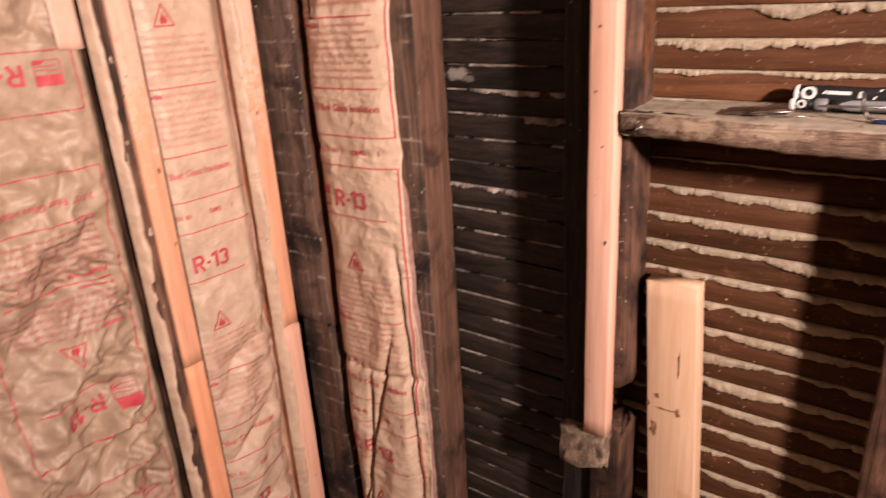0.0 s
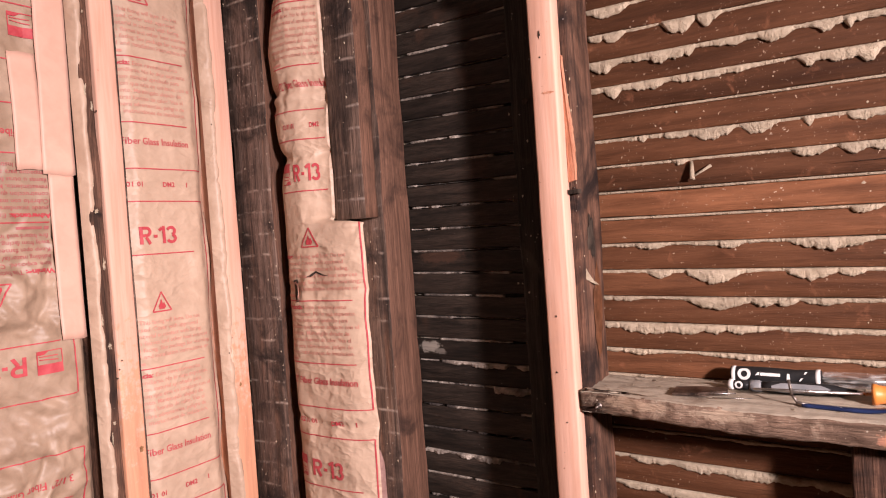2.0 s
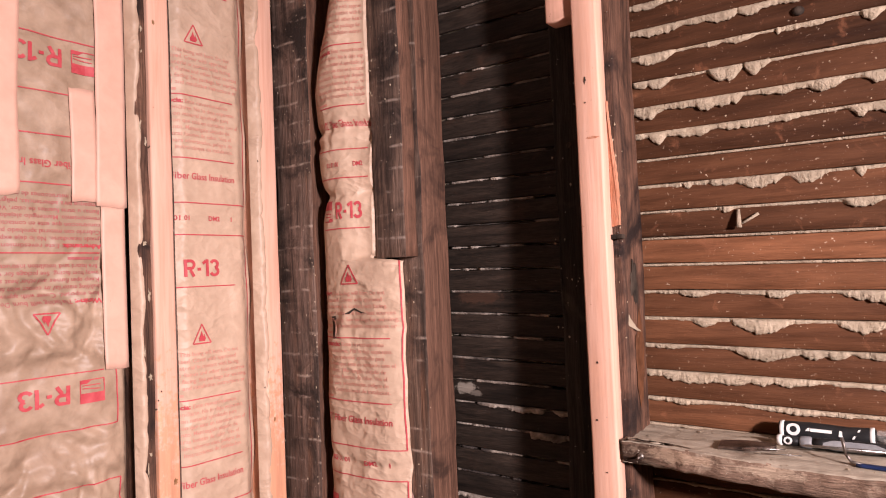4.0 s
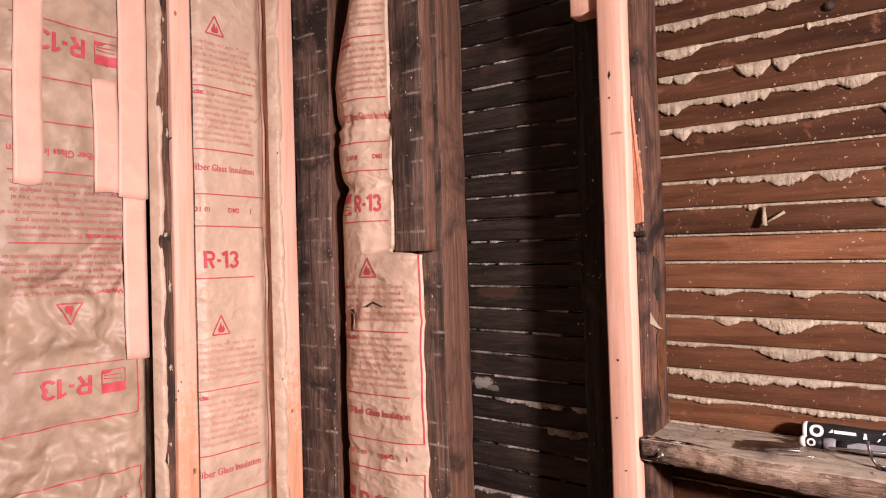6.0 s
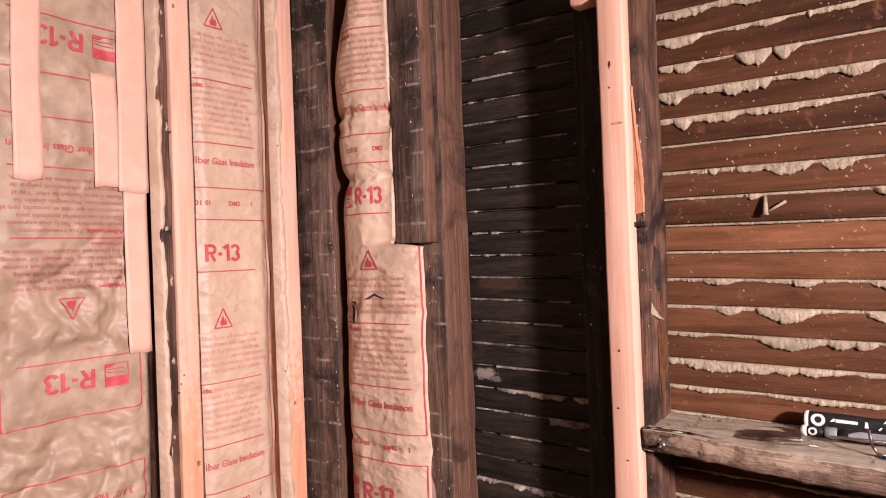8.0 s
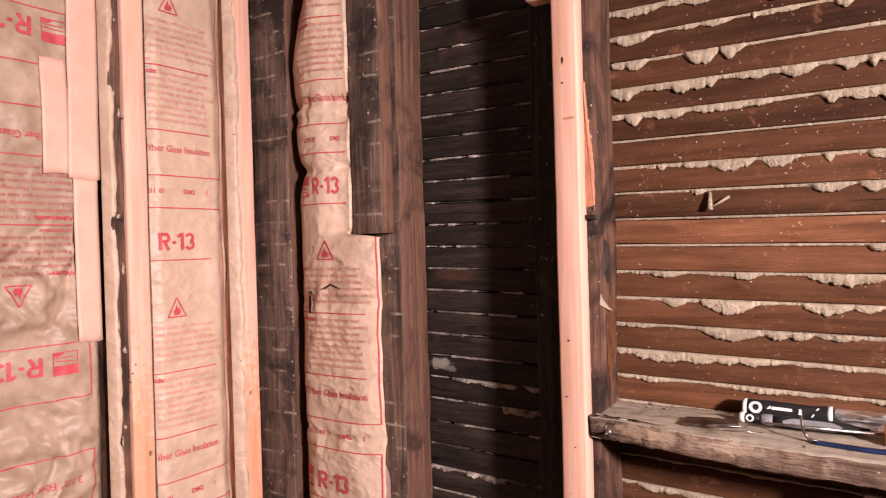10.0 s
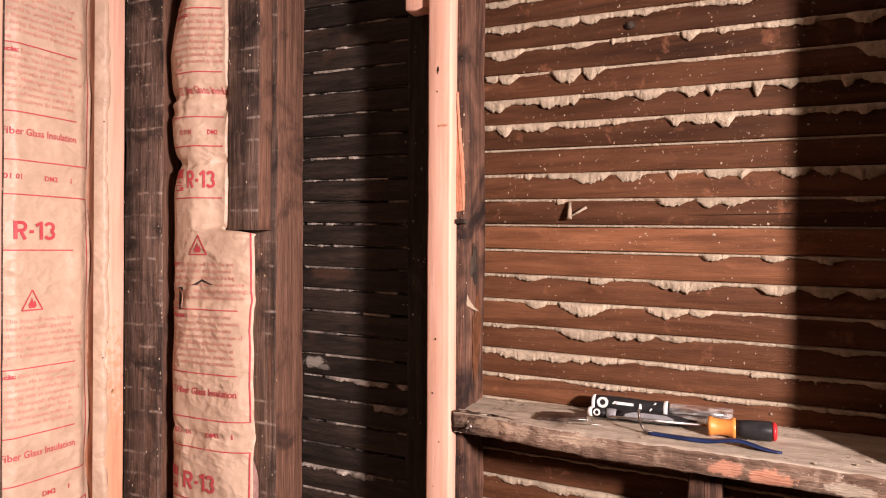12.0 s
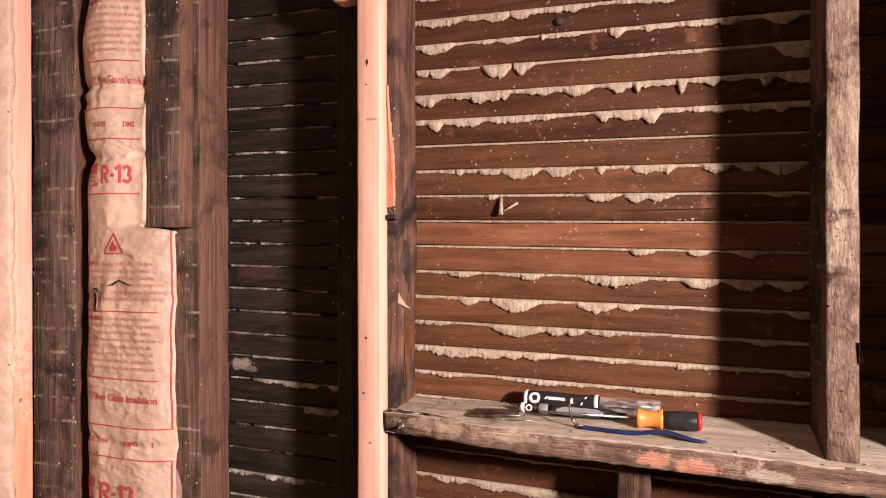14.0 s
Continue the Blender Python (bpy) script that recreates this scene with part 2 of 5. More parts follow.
pale_stud = material("plaster_smeared_wood", (0.14, 0.083, 0.058), (0.31, 0.215, 0.155), (3.5, 3.5, 1.1), 18, 0.88, 0.8, 5,
                     stain=(0.070, 0.038, 0.027), stain_scale=15, stain_at=(0.50, 0.62), specks=(0.04, 0.025, 0.02), speck_scale=110, speck_at=0.66, vary=0.3, grit=0.4, gloss=0.15,
                     worn=(0.41, 0.31, 0.228), worn_at=(0.47, 0.60))
kraft = material("kraft_paper", (0.43, 0.300, 0.212), (0.53, 0.38, 0.275), (1, 1, 1), 26, 0.50, 0.12, 1.0, relief_depth=0.008, gloss=0.36,
                 stain=(0.39, 0.265, 0.185), stain_scale=12, stain_at=(0.5, 0.8), vary=0.12, creases=0.30)
# the same kraft paper, lightened for the slanting light on the corner batt
kraft_lifted = material("lightened_kraft_paper", (0.48, 0.338, 0.240), (0.585, 0.42, 0.306), (1, 1, 1), 26, 0.50, 0.12, 1.0, relief_depth=0.008, gloss=0.36,
                       stain=(0.45, 0.305, 0.215), stain_scale=12, stain_at=(0.5, 0.8), vary=0.12, creases=0.38)
kraft_old = material("dull_kraft_paper", (0.265, 0.180, 0.120), (0.39, 0.275, 0.193), (1, 1, 1), 26, 0.50, 0.15, 1.0, relief_depth=0.008, gloss=0.36,
                     stain=(0.235, 0.152, 0.10), stain_scale=9, stain_at=(0.5, 0.8), vary=0.15, creases=0.13)
tape_paper = material("pale_tape", (0.57, 0.335, 0.250), (0.63, 0.385, 0.292), (1, 1, 1), 30, 0.5, 0.05, 5, vary=0.05)
pale_ink = material("faded_red_ink", (0.48, 0.20, 0.155), (0.545, 0.275, 0.21), (1, 1, 1), 60, 0.6, 0.0, 5, vary=0.0)
faint_red_ink = material("dull_red_ink", (0.32, 0.075, 0.075), (0.38, 0.125, 0.115), (1, 1, 1), 60, 0.6, 0.0, 5, vary=0.0)
red_ink = material("red_ink", (0.37, 0.036, 0.048), (0.47, 0.078, 0.085), (1, 1, 1), 40, 0.6, 0.0, 5, vary=0.0)
pink_wool = material("pink_glass_wool", (0.26, 0.14, 0.12), (0.42, 0.26, 0.22), (1, 1, 1), 70, 0.95, 0.9, 4, vary=0.2)
fresh_split = material("freshly_split_wood", (0.46, 0.19, 0.105), (0.66, 0.33, 0.21), (3, 6, 0.8), 16, 0.7, 0.5, 5, vary=0.1, grit=0.3)
knot_wood = material("knot_wood", (0.16, 0.075, 0.03), (0.34, 0.19, 0.09), (1, 1, 1), 90, 0.6, 0.2, 4, vary=0.0)
char = material("charred_wood", (0.01, 0.008, 0.007), (0.09, 0.066, 0.05), (2, 2, 1), 24, 0.9, 0.9, 4, stain=(0.25, 0.18, 0.14), stain_scale=14, stain_at=(0.58, 0.72), gloss=0.1)
scorched = material("scorched_block", (0.03, 0.022, 0.017), (0.30, 0.21, 0.15), (3, 3, 1.5), 22, 0.9, 0.9, 5, stain=(0.42, 0.31, 0.22), stain_scale=26, stain_at=(0.54, 0.70), grit=0.5, gloss=0.1)
board = material("dark_board", (0.035, 0.022, 0.016), (0.09, 0.058, 0.04), (4, 4, 0.5), 10, 0.85, 0.4, 5)
# room and floor colours, raised so that they bounce fill light into the shadows
room_paint = material("pale_bounce_paint", (0.62, 0.56, 0.49), (0.72, 0.66, 0.58), (1, 1, 1), 5, 0.9, 0.2, 8)
pale_floor = material("pale_bounce_floor", (0.27, 0.19, 0.13), (0.42, 0.31, 0.22), (0.6, 6, 6), 9, 0.7, 0.3, 6)
nail_steel = material("dull_steel", (0.16, 0.13, 0.11), (0.34, 0.3, 0.27), (1, 1, 1), 60, 0.45, 0.2, 4, metal=0.9, vary=0.1)

# ---- mesh helpers ----


def finish(name, bm, mat, smooth=True):
    me = bpy.data.meshes.new(name)
    bmesh.ops.recalc_face_normals(bm, faces=bm.faces) if len(bm.faces) < 6000 else None
    bm.to_mesh(me)
    bm.free()
    me.materials.append(mat)
    if smooth:
        me.polygons.foreach_set("use_smooth", [True] * len(me.polygons))
    return me


def part(name, bm, mat, parent, label="", smooth=True):
    """One mesh, given in world places, as a part under a thing or a part."""
    base = parent.matrix_world.translation if parent.parent is None else parent.parent.matrix_world.translation + parent.location
    bmesh.ops.translate(bm, verts=bm.verts, vec=-base)
    ob = new(name, finish(name, bm, mat, smooth))
    ob.parent = parent
    return tagged(ob, label) if label else ob


def thing(name, bm, mat, label, category, group="", kind="", smooth=True):
    """One mesh, given in world places, as a thing with its origin at the middle of its base."""
    lo = [min(v.co[i] for v in bm.verts) for i in range(3)]
    hi = [max(v.co[i] for v in bm.verts) for i in range(3)]
    base = Vector(((lo[0] + hi[0]) / 2, (lo[1] + hi[1]) / 2, lo[2]))
    bmesh.ops.translate(bm, verts=bm.verts, vec=-base)
    ob = new(name, finish(name, bm, mat, smooth))
    ob.location = base
    ob.matrix_world = Matrix.Translation(base)
    return tagged(ob, label, category, group, kind)


def empty(name, place, label, category, group="", kind=""):
    ob = new(name)
    ob.location = place
    ob.matrix_world = Matrix.Translation(place)
    ob.empty_display_size = 0.05
    return tagged(ob, label, category, group, kind)


def add_faces(bm, verts, faces):
    vs = [bm.verts.new(v) for v in verts]
    for f in faces:
        bm.faces.new([vs[i] for i in f])
    return vs


def box(bm, x0, x1, y0, y1, z0, z1):
    return add_faces(bm, [(x, y, z) for x in (x0, x1) for y in (y0, y1) for z in (z0, z1)],
                     [(0, 1, 3, 2), (4, 6, 7, 5), (0, 4, 5, 1), (2, 3, 7, 6), (0, 2, 6, 4), (1, 5, 7, 3)])


def beam(x0, x1, y0, y1, z0, z1, worn=0.002, step=0.03, axis="z", corner=0.004, seed=0, dense=0.0, ragged0=0.0, ragged1=0.0):
    """A sawn board with rounded, worn edges along an axis; ragged ends where it is broken."""
    bm = bmesh.new()
    lo, hi = [x0, y0, z0], [x1, y1, z1]
    k = "xyz".index(axis)
    a, b = [i for i in range(3) if i != k]
    r = corner
    outline = []
    for cx, cy, sx, sy in ((hi[a], hi[b], -1, -1), (lo[a], hi[b], 1, -1), (lo[a], lo[b], 1, 1), (hi[a], lo[b], -1, 1)):
        corner_pts = [(cx + sx * r, cy), (cx + sx * r * 0.3, cy + sy * r * 0.3), (cx, cy + sy * r)]
        outline += corner_pts if (sx * sy < 0) else corner_pts[::-1]
    # middle points keep the wide faces from looking ruled
    pts = []
    for i, p in enumerate(outline):
        q = outline[(i + 1) % len(outline)]
        pts.append(p)
        gap = math.dist(p, q)
        if gap > 0.02:
            cuts = max(2, int(gap / dense)) if dense else 2
            pts += [(p[0] + (q[0] - p[0]) * c / cuts, p[1] + (q[1] - p[1]) * c / cuts) for c in range(1, cuts)]
    n = max(2, int((hi[k] - lo[k]) / step))
    rings = []
    for j in range(n + 1):
        ring = []
        for p in pts:
            along = lo[k] + (hi[k] - lo[k]) * j / n
            v = [0.0, 0.0, 0.0]
            v[a], v[b], v[k] = p[0], p[1], along
            w = noise.noise_vector(Vector((v[0] * 9 + seed * 3.1, v[1] * 9, v[2] * 9))) * worn
            f = noise.noise_vector(Vector((v[0] * 60 + seed, v[1] * 60, v[2] * 40))) * worn * 0.5
            v[a] += w[a] + f[a]
            v[b] += w[b] + f[b]
            if j == 0 and ragged0:
                v[k] += ragged0 * noise.noise(Vector((v[0] * 70 + seed, v[1] * 70, 3)))
            if j == n and ragged1:
                v[k] += ragged1 * noise.noise(Vector((v[0] * 70 + seed, v[1] * 70, 9)))
            ring.append(bm.verts.new(v))
        rings.append(ring)
    m = len(pts)
    for j in range(n):
        for i in range(m):
            bm.faces.new((rings[j][i], rings[j][(i + 1) % m], rings[j + 1][(i + 1) % m], rings[j + 1][i]))
    for ring, flip in ((rings[0], True), (rings[-1], False)):
        bm.faces.new(ring[::-1] if flip else ring)
    return bm


def fbm(x, y, z=0.0, octaves=4):
    return noise.fractal(Vector((x, y, z)), 0.9, 2.0, octaves)


# ---- structure: the closed room ----
TOP = 2.45


def slab(name, x0, x1, y0, y1, z0, z1, mat, label, category):
    bm = bmesh.new()
    box(bm, x0, x1, y0, y1, z0, z1)
    return thing(name, bm, mat, label, category, kind="structure", smooth=False)


# unseen floor, ceiling, south and east walls, kept pale for fill light
slab("floor", -1.4, 2.7, -2.4, 1.4, -0.06, 0.0, pale_floor, "light brown unseen floor, pale to bounce light", "floor")
slab("ceiling", -1.4, 2.7, -2.4, 1.4, TOP, TOP + 0.06, room_paint, "plain unseen ceiling, pale to bounce light", "ceiling")
slab("wall_south", -1.4, 2.7, -2.4, -2.3, 0.0, TOP, room_paint, "plain unseen wall behind the room, pale to bounce light", "wall")
slab("wall_east", 2.6, 2.7, -2.3, 1.25, 0.0, TOP, room_paint, "plain unseen side wall, pale to bounce light", "wall")
wall_west = slab("wall_west", -1.30, -1.24, -2.3, 1.25, 0.0, TOP, board, "dark board sheathing behind the insulated studs", "wall")
wall_north = slab("wall_north", -1.30, 2.7, FACE + 0.014, FACE + 0.07, 0.0, TOP, plaster, "old lath and plaster wall seen from its back", "wall")

# ---- studs ----


def stud(label, mat, *args, group="wall studs", name="wall_stud", **kw):
    return thing(name, beam(*args, **kw), mat, label, "stud", group)


# right-hand wall (faces -y)
corner_post = stud("dark old corner post streaked with plaster marks", post_wood, -1.125, -1.012, 1.03, 1.15, 0.69, TOP, worn=0.003, seed=1, ragged0=0.05)
stud("dark lower length of the corner post below the break", old_wood, -1.12, -1.018, 1.04, 1.15, 0.0, 0.68, worn=0.003, seed=2, ragged1=0.05)
brown_post = stud("dark brown old post beside the sooty lath bay", old_wood, -0.860, -0.769, 1.087, 1.172, 0.0, TOP, worn=0.003, seed=3)
sawn_piece = stud("sooty old stud piece sawn off above mid height", old_wood, -0.856, -0.778, 1.045, 1.084, 1.485, TOP, worn=0.0025, seed=4, name="stud_offcut")
black_stud = stud("blackened old stud behind the new one", sooty_post, -0.490, -0.428, 1.103, 1.172, 0.0, TOP, worn=0.004, seed=5)
old_right = stud("dark old stud with a notch and splits", brown_stud, -0.425, -0.367, 1.080, 1.172, 0.70, TOP, worn=0.003, seed=6, ragged0=0.03)
stud("dark stub of an old stud standing on the floor", brown_stud, -0.425, -0.367, 1.085, 1.172, 0.0, 0.62, worn=0.003, seed=7, ragged1=0.04)
new_stud = stud("clean pale new pine stud fixed to the old one", pine_pale, -0.4235, -0.380, 1.050, 1.0785, 0.622, TOP, worn=0.0008, seed=8, name="new_stud", group="new studs")
stud("short new pine block beside the new stud", pine_pale, -0.474, -0.4255, 1.062, 1.100, 1.862, TOP, worn=0.0008, seed=9, name="pine_block", group="new studs")
pale_post = stud("plaster-smeared pale old stud standing on the shelf", pale_stud, 0.2525, 0.2915, 1.050, 1.17, 1.163, TOP, worn=0.0016, seed=10)
stud("dark brown old stud in the shaded bay", brown_stud, 0.378, 0.445, 1.058, 1.172, 1.167, TOP, worn=0.003, seed=11)
stud("dark brown short stud under the shelf", brown_stud, -0.014, 0.033, 1.085, 1.172, 0.0, 1.139, worn=0.003, seed=12)
stud("charred stub under the end of the new stud", scorched, -0.472, -0.384, 1.05, 1.082, 0.545, 0.616, worn=0.008, step=0.012, seed=13, ragged0=0.03, name="charred_block", group="old blocks")
# left-hand wall (faces +x)
left_stud = stud("new pine stud, pale above and orange below, between two batts", pine_two_tone, -1.19, -1.100, 0.7245, 0.7660, 0.711, TOP, worn=0.0008, seed=20, name="new_stud", group="new studs")
stud("lower resinous pine stud below a tight joint", pine_orange, -1.19, -1.100, 0.7245, 0.7660, 0.0, 0.7095, worn=0.0008, seed=26, name="new_stud", group="new studs")
dark_edge = stud("dark old stud edge beside the new pine stud", brown_stud, -1.20, -1.1025, 0.6985, 0.7225, 0.0, TOP, worn=0.003, seed=21)
corner_stud = stud("new pine stud against the dark corner post", pine_two_tone, -1.20, -1.100, 0.966, 1.012, 0.69, TOP, worn=0.0008, seed=22, name="new_stud", group="new studs")
stud("lower new pine stud below the joint in the corner", pine, -1.20, -1.096, 0.966, 1.011, 0.0, 0.686, worn=0.0008, seed=23, name="new_stud", group="new studs")
stud("new pine stud beside the crumpled batt", pine, -1.19, -1.098, 0.350, 0.394, 0.0, TOP, worn=0.0008, seed=24, name="new_stud", group="new studs")
# dark strip in place of the shaded gap between stud and batt
stud("thin dark strip drawn for the shaded gap beside the new pine stud", old_wood, -1.19, -1.104, 0.7668, 0.7705, 0.0, TOP, worn=0.0012, corner=0.001, seed=25, name="wood_strip", group="old strips")
# the pale stud's sides take dark old wood, their shade painted in with it
pale_post.data.materials.append(old_wood)
for f in pale_post.data.polygons:
    if abs(f.normal.x) > 0.8:
        f.material_index = 1
# browner +x sides, lightened for the lamp that they face
for ob in (corner_post, brown_post, sawn_piece):
    ob.data.materials.append(lamp_side_wood)
    for f in ob.data.polygons:
        if f.normal.x > 0.7:
            f.material_index = 1

# ---- laths and the plaster keys between them ----
GAP = 0.0056


def lath_top(k):
    """Height, at x = 0, of the top of gap k: the underside of the lath above it."""
    low = max(0.0, k - 16)
    return 1.49 + (8 - k) * PITCH - 0.0026 * low


# tone of each board; the dimmer light up the wall is put in too
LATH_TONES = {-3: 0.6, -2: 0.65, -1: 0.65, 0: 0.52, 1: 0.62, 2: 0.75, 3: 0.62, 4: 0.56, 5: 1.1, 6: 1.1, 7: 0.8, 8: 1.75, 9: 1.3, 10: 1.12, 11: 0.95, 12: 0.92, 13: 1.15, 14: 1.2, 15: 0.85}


def lath(k, x0, x1, mat):
    bm = bmesh.new()
    hi, lo = lath_top(k) - GAP, lath_top(k + 1)
    n = max(4, int((x1 - x0) / 0.035))
    rings = []
    lift = 0.0025 * noise.noise(Vector((k * 3.3, x0, 1)))
    for i in range(n + 1):
        x = x0 + (x1 - x0) * i / n
        d = 0.0015 * noise.noise(Vector((x * 5, k * 7.7, 2))) + lift
        u = 0.0013 * noise.noise(Vector((x * 14, k * 7.7, 5)))
        w = 0.0013 * noise.noise(Vector((x * 14, k * 7.7, 8)))
        s = -SLOPE * x
        rings.append([bm.verts.new(p) for p in (
            (x, FACE + 0.008, lo + s + w), (x, FACE + d + 0.0012, lo + s + w), (x, FACE + d, lo + s + w + 0.0016),
            (x, FACE + d, hi + s + u - 0.0016), (x, FACE + d + 0.0012, hi + s + u), (x, FACE + 0.008, hi + s + u))])
    for a, b in zip(rings, rings[1:]):
        for j in range(5):
            bm.faces.new((a[j], b[j], b[j + 1], a[j + 1]))
    for ring in (rings[0], rings[-1]):
        bm.faces.new(ring)
    ob = part("lath", bm, mat, wall_north)
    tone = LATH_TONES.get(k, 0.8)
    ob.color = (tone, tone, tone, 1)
    return ob


# how far the plaster hangs below each gap, and single slumps: (gap, x, half width, drop)
HANG = {-2: 8, -1: 9, 0: 9, 1: 5, 2: 3.2, 3: 8.5, 4: 8, 5: 0.4, 6: 4.5, 7: 1.6, 8: 0.3, 9: 0.6, 10: 3.2, 11: 3.4, 12: 3.4, 13: 6, 14: 4.5, 15: 4.5, 16: 2, 17: 3}
SLUMPS_TOP = [
    (0, -0.328, 0.042, 13.9), (0, -0.262, 0.012, 6.3), (0, -0.222, 0.024, 15.8), (0, -0.180, 0.017, 16.8), (0, -0.118, 0.011, 9.2), (0, -0.090, 0.014, 10.1), (0, 0.055, 0.017, 11.1),
    (1, -0.335, 0.032, 17.8), (1, -0.238, 0.014, 5.4), (1, -0.198, 0.020, 10.1), (1, -0.142, 0.005, 8.2), (1, -0.021, 0.012, 14.9), (1, 0.030, 0.012, 9.2), (1, 0.101, 0.033, 8.2),
    (1, 0.145, 0.016, 12), (1, 0.221, 0.021, 17.8), (2, -0.357, 0.013, 12), (2, -0.327, 0.015, 16.8), (2, -0.222, 0.022, 22.5), (2, -0.179, 0.011, 20.6), (2, -0.165, 0.008, 11.1),
    (2, 0.241, 0.027, 29.2),
]
SLUMPS_UPPER = [
    (3, -0.347, 0.024, 19.7), (3, -0.253, 0.016, 20.6), (3, -0.228, 0.020, 16.8), (3, -0.207, 0.008, 15.8), (3, -0.140, 0.015, 11.1), (3, -0.086, 0.022, 16.8), (3, -0.021, 0.014, 14.9),
    (3, 0.010, 0.007, 16.8), (3, 0.077, 0.006, 23.5), (3, 0.122, 0.010, 13), (3, 0.197, 0.006, 17.8), (3, 0.244, 0.027, 17.8), (4, -0.333, 0.011, 22.5), (4, -0.286, 0.017, 13.9),
    (4, -0.264, 0.014, 13.9), (4, -0.215, 0.024, 10.1), (4, -0.041, 0.016, 15.8), (4, -0.001, 0.031, 15.8), (4, 0.031, 0.015, 23.5), (4, 0.180, 0.015, 11.1), (4, 0.218, 0.011, 13),
]
SLUMPS_MIDDLE = [
    (6, -0.289, 0.010, 7.3), (6, -0.232, 0.022, 9.2), (6, -0.181, 0.029, 18.7), (6, -0.114, 0.022, 15.8), (6, -0.047, 0.007, 13.9), (6, 0.021, 0.019, 13.9), (6, 0.053, 0.015, 12),
    (6, 0.127, 0.019, 13.9), (6, 0.172, 0.014, 12), (6, 0.218, 0.026, 20.6), (7, -0.233, 0.010, 7.3), (7, -0.047, 0.022, 13), (7, 0.008, 0.016, 15.8), (7, 0.042, 0.020, 11.1),
    (7, 0.218, 0.020, 6.3), (9, 0.016, 0.016, 9.2), (9, 0.100, 0.015, 8.2), (9, 0.172, 0.019, 9.2),
]
SLUMPS_LOW = [
    (10, -0.286, 0.025, 8.2), (10, -0.163, 0.017, 10.1), (10, -0.027, 0.044, 15.8), (10, 0.104, 0.023, 15.8), (10, 0.168, 0.022, 15.8), (10, 0.226, 0.020, 13), (11, -0.274, 0.017, 12),
    (11, -0.189, 0.035, 22.5), (11, -0.054, 0.027, 14.9), (11, -0.004, 0.016, 10.1), (11, 0.244, 0.018, 8.2), (12, -0.186, 0.041, 17.8), (12, -0.119, 0.017, 12), (12, -0.091, 0.015, 10.1),
    (12, -0.041, 0.023, 8.2), (12, 0.191, 0.023, 7.3), (13, -0.297, 0.046, 17.8), (13, -0.236, 0.026, 15.8), (13, -0.196, 0.020, 12), (13, -0.157, 0.019, 11.1), (14, -0.313, 0.032, 6.3),
    (14, -0.142, 0.038, 6.3), (19, -0.2, 0.08, 14), (20, -0.12, 0.06, 16), (22, -0.1, 0.05, 12), (25, -0.2, 0.06, 18),
]
SLUMPS = SLUMPS_TOP + SLUMPS_UPPER + SLUMPS_MIDDLE + SLUMPS_LOW


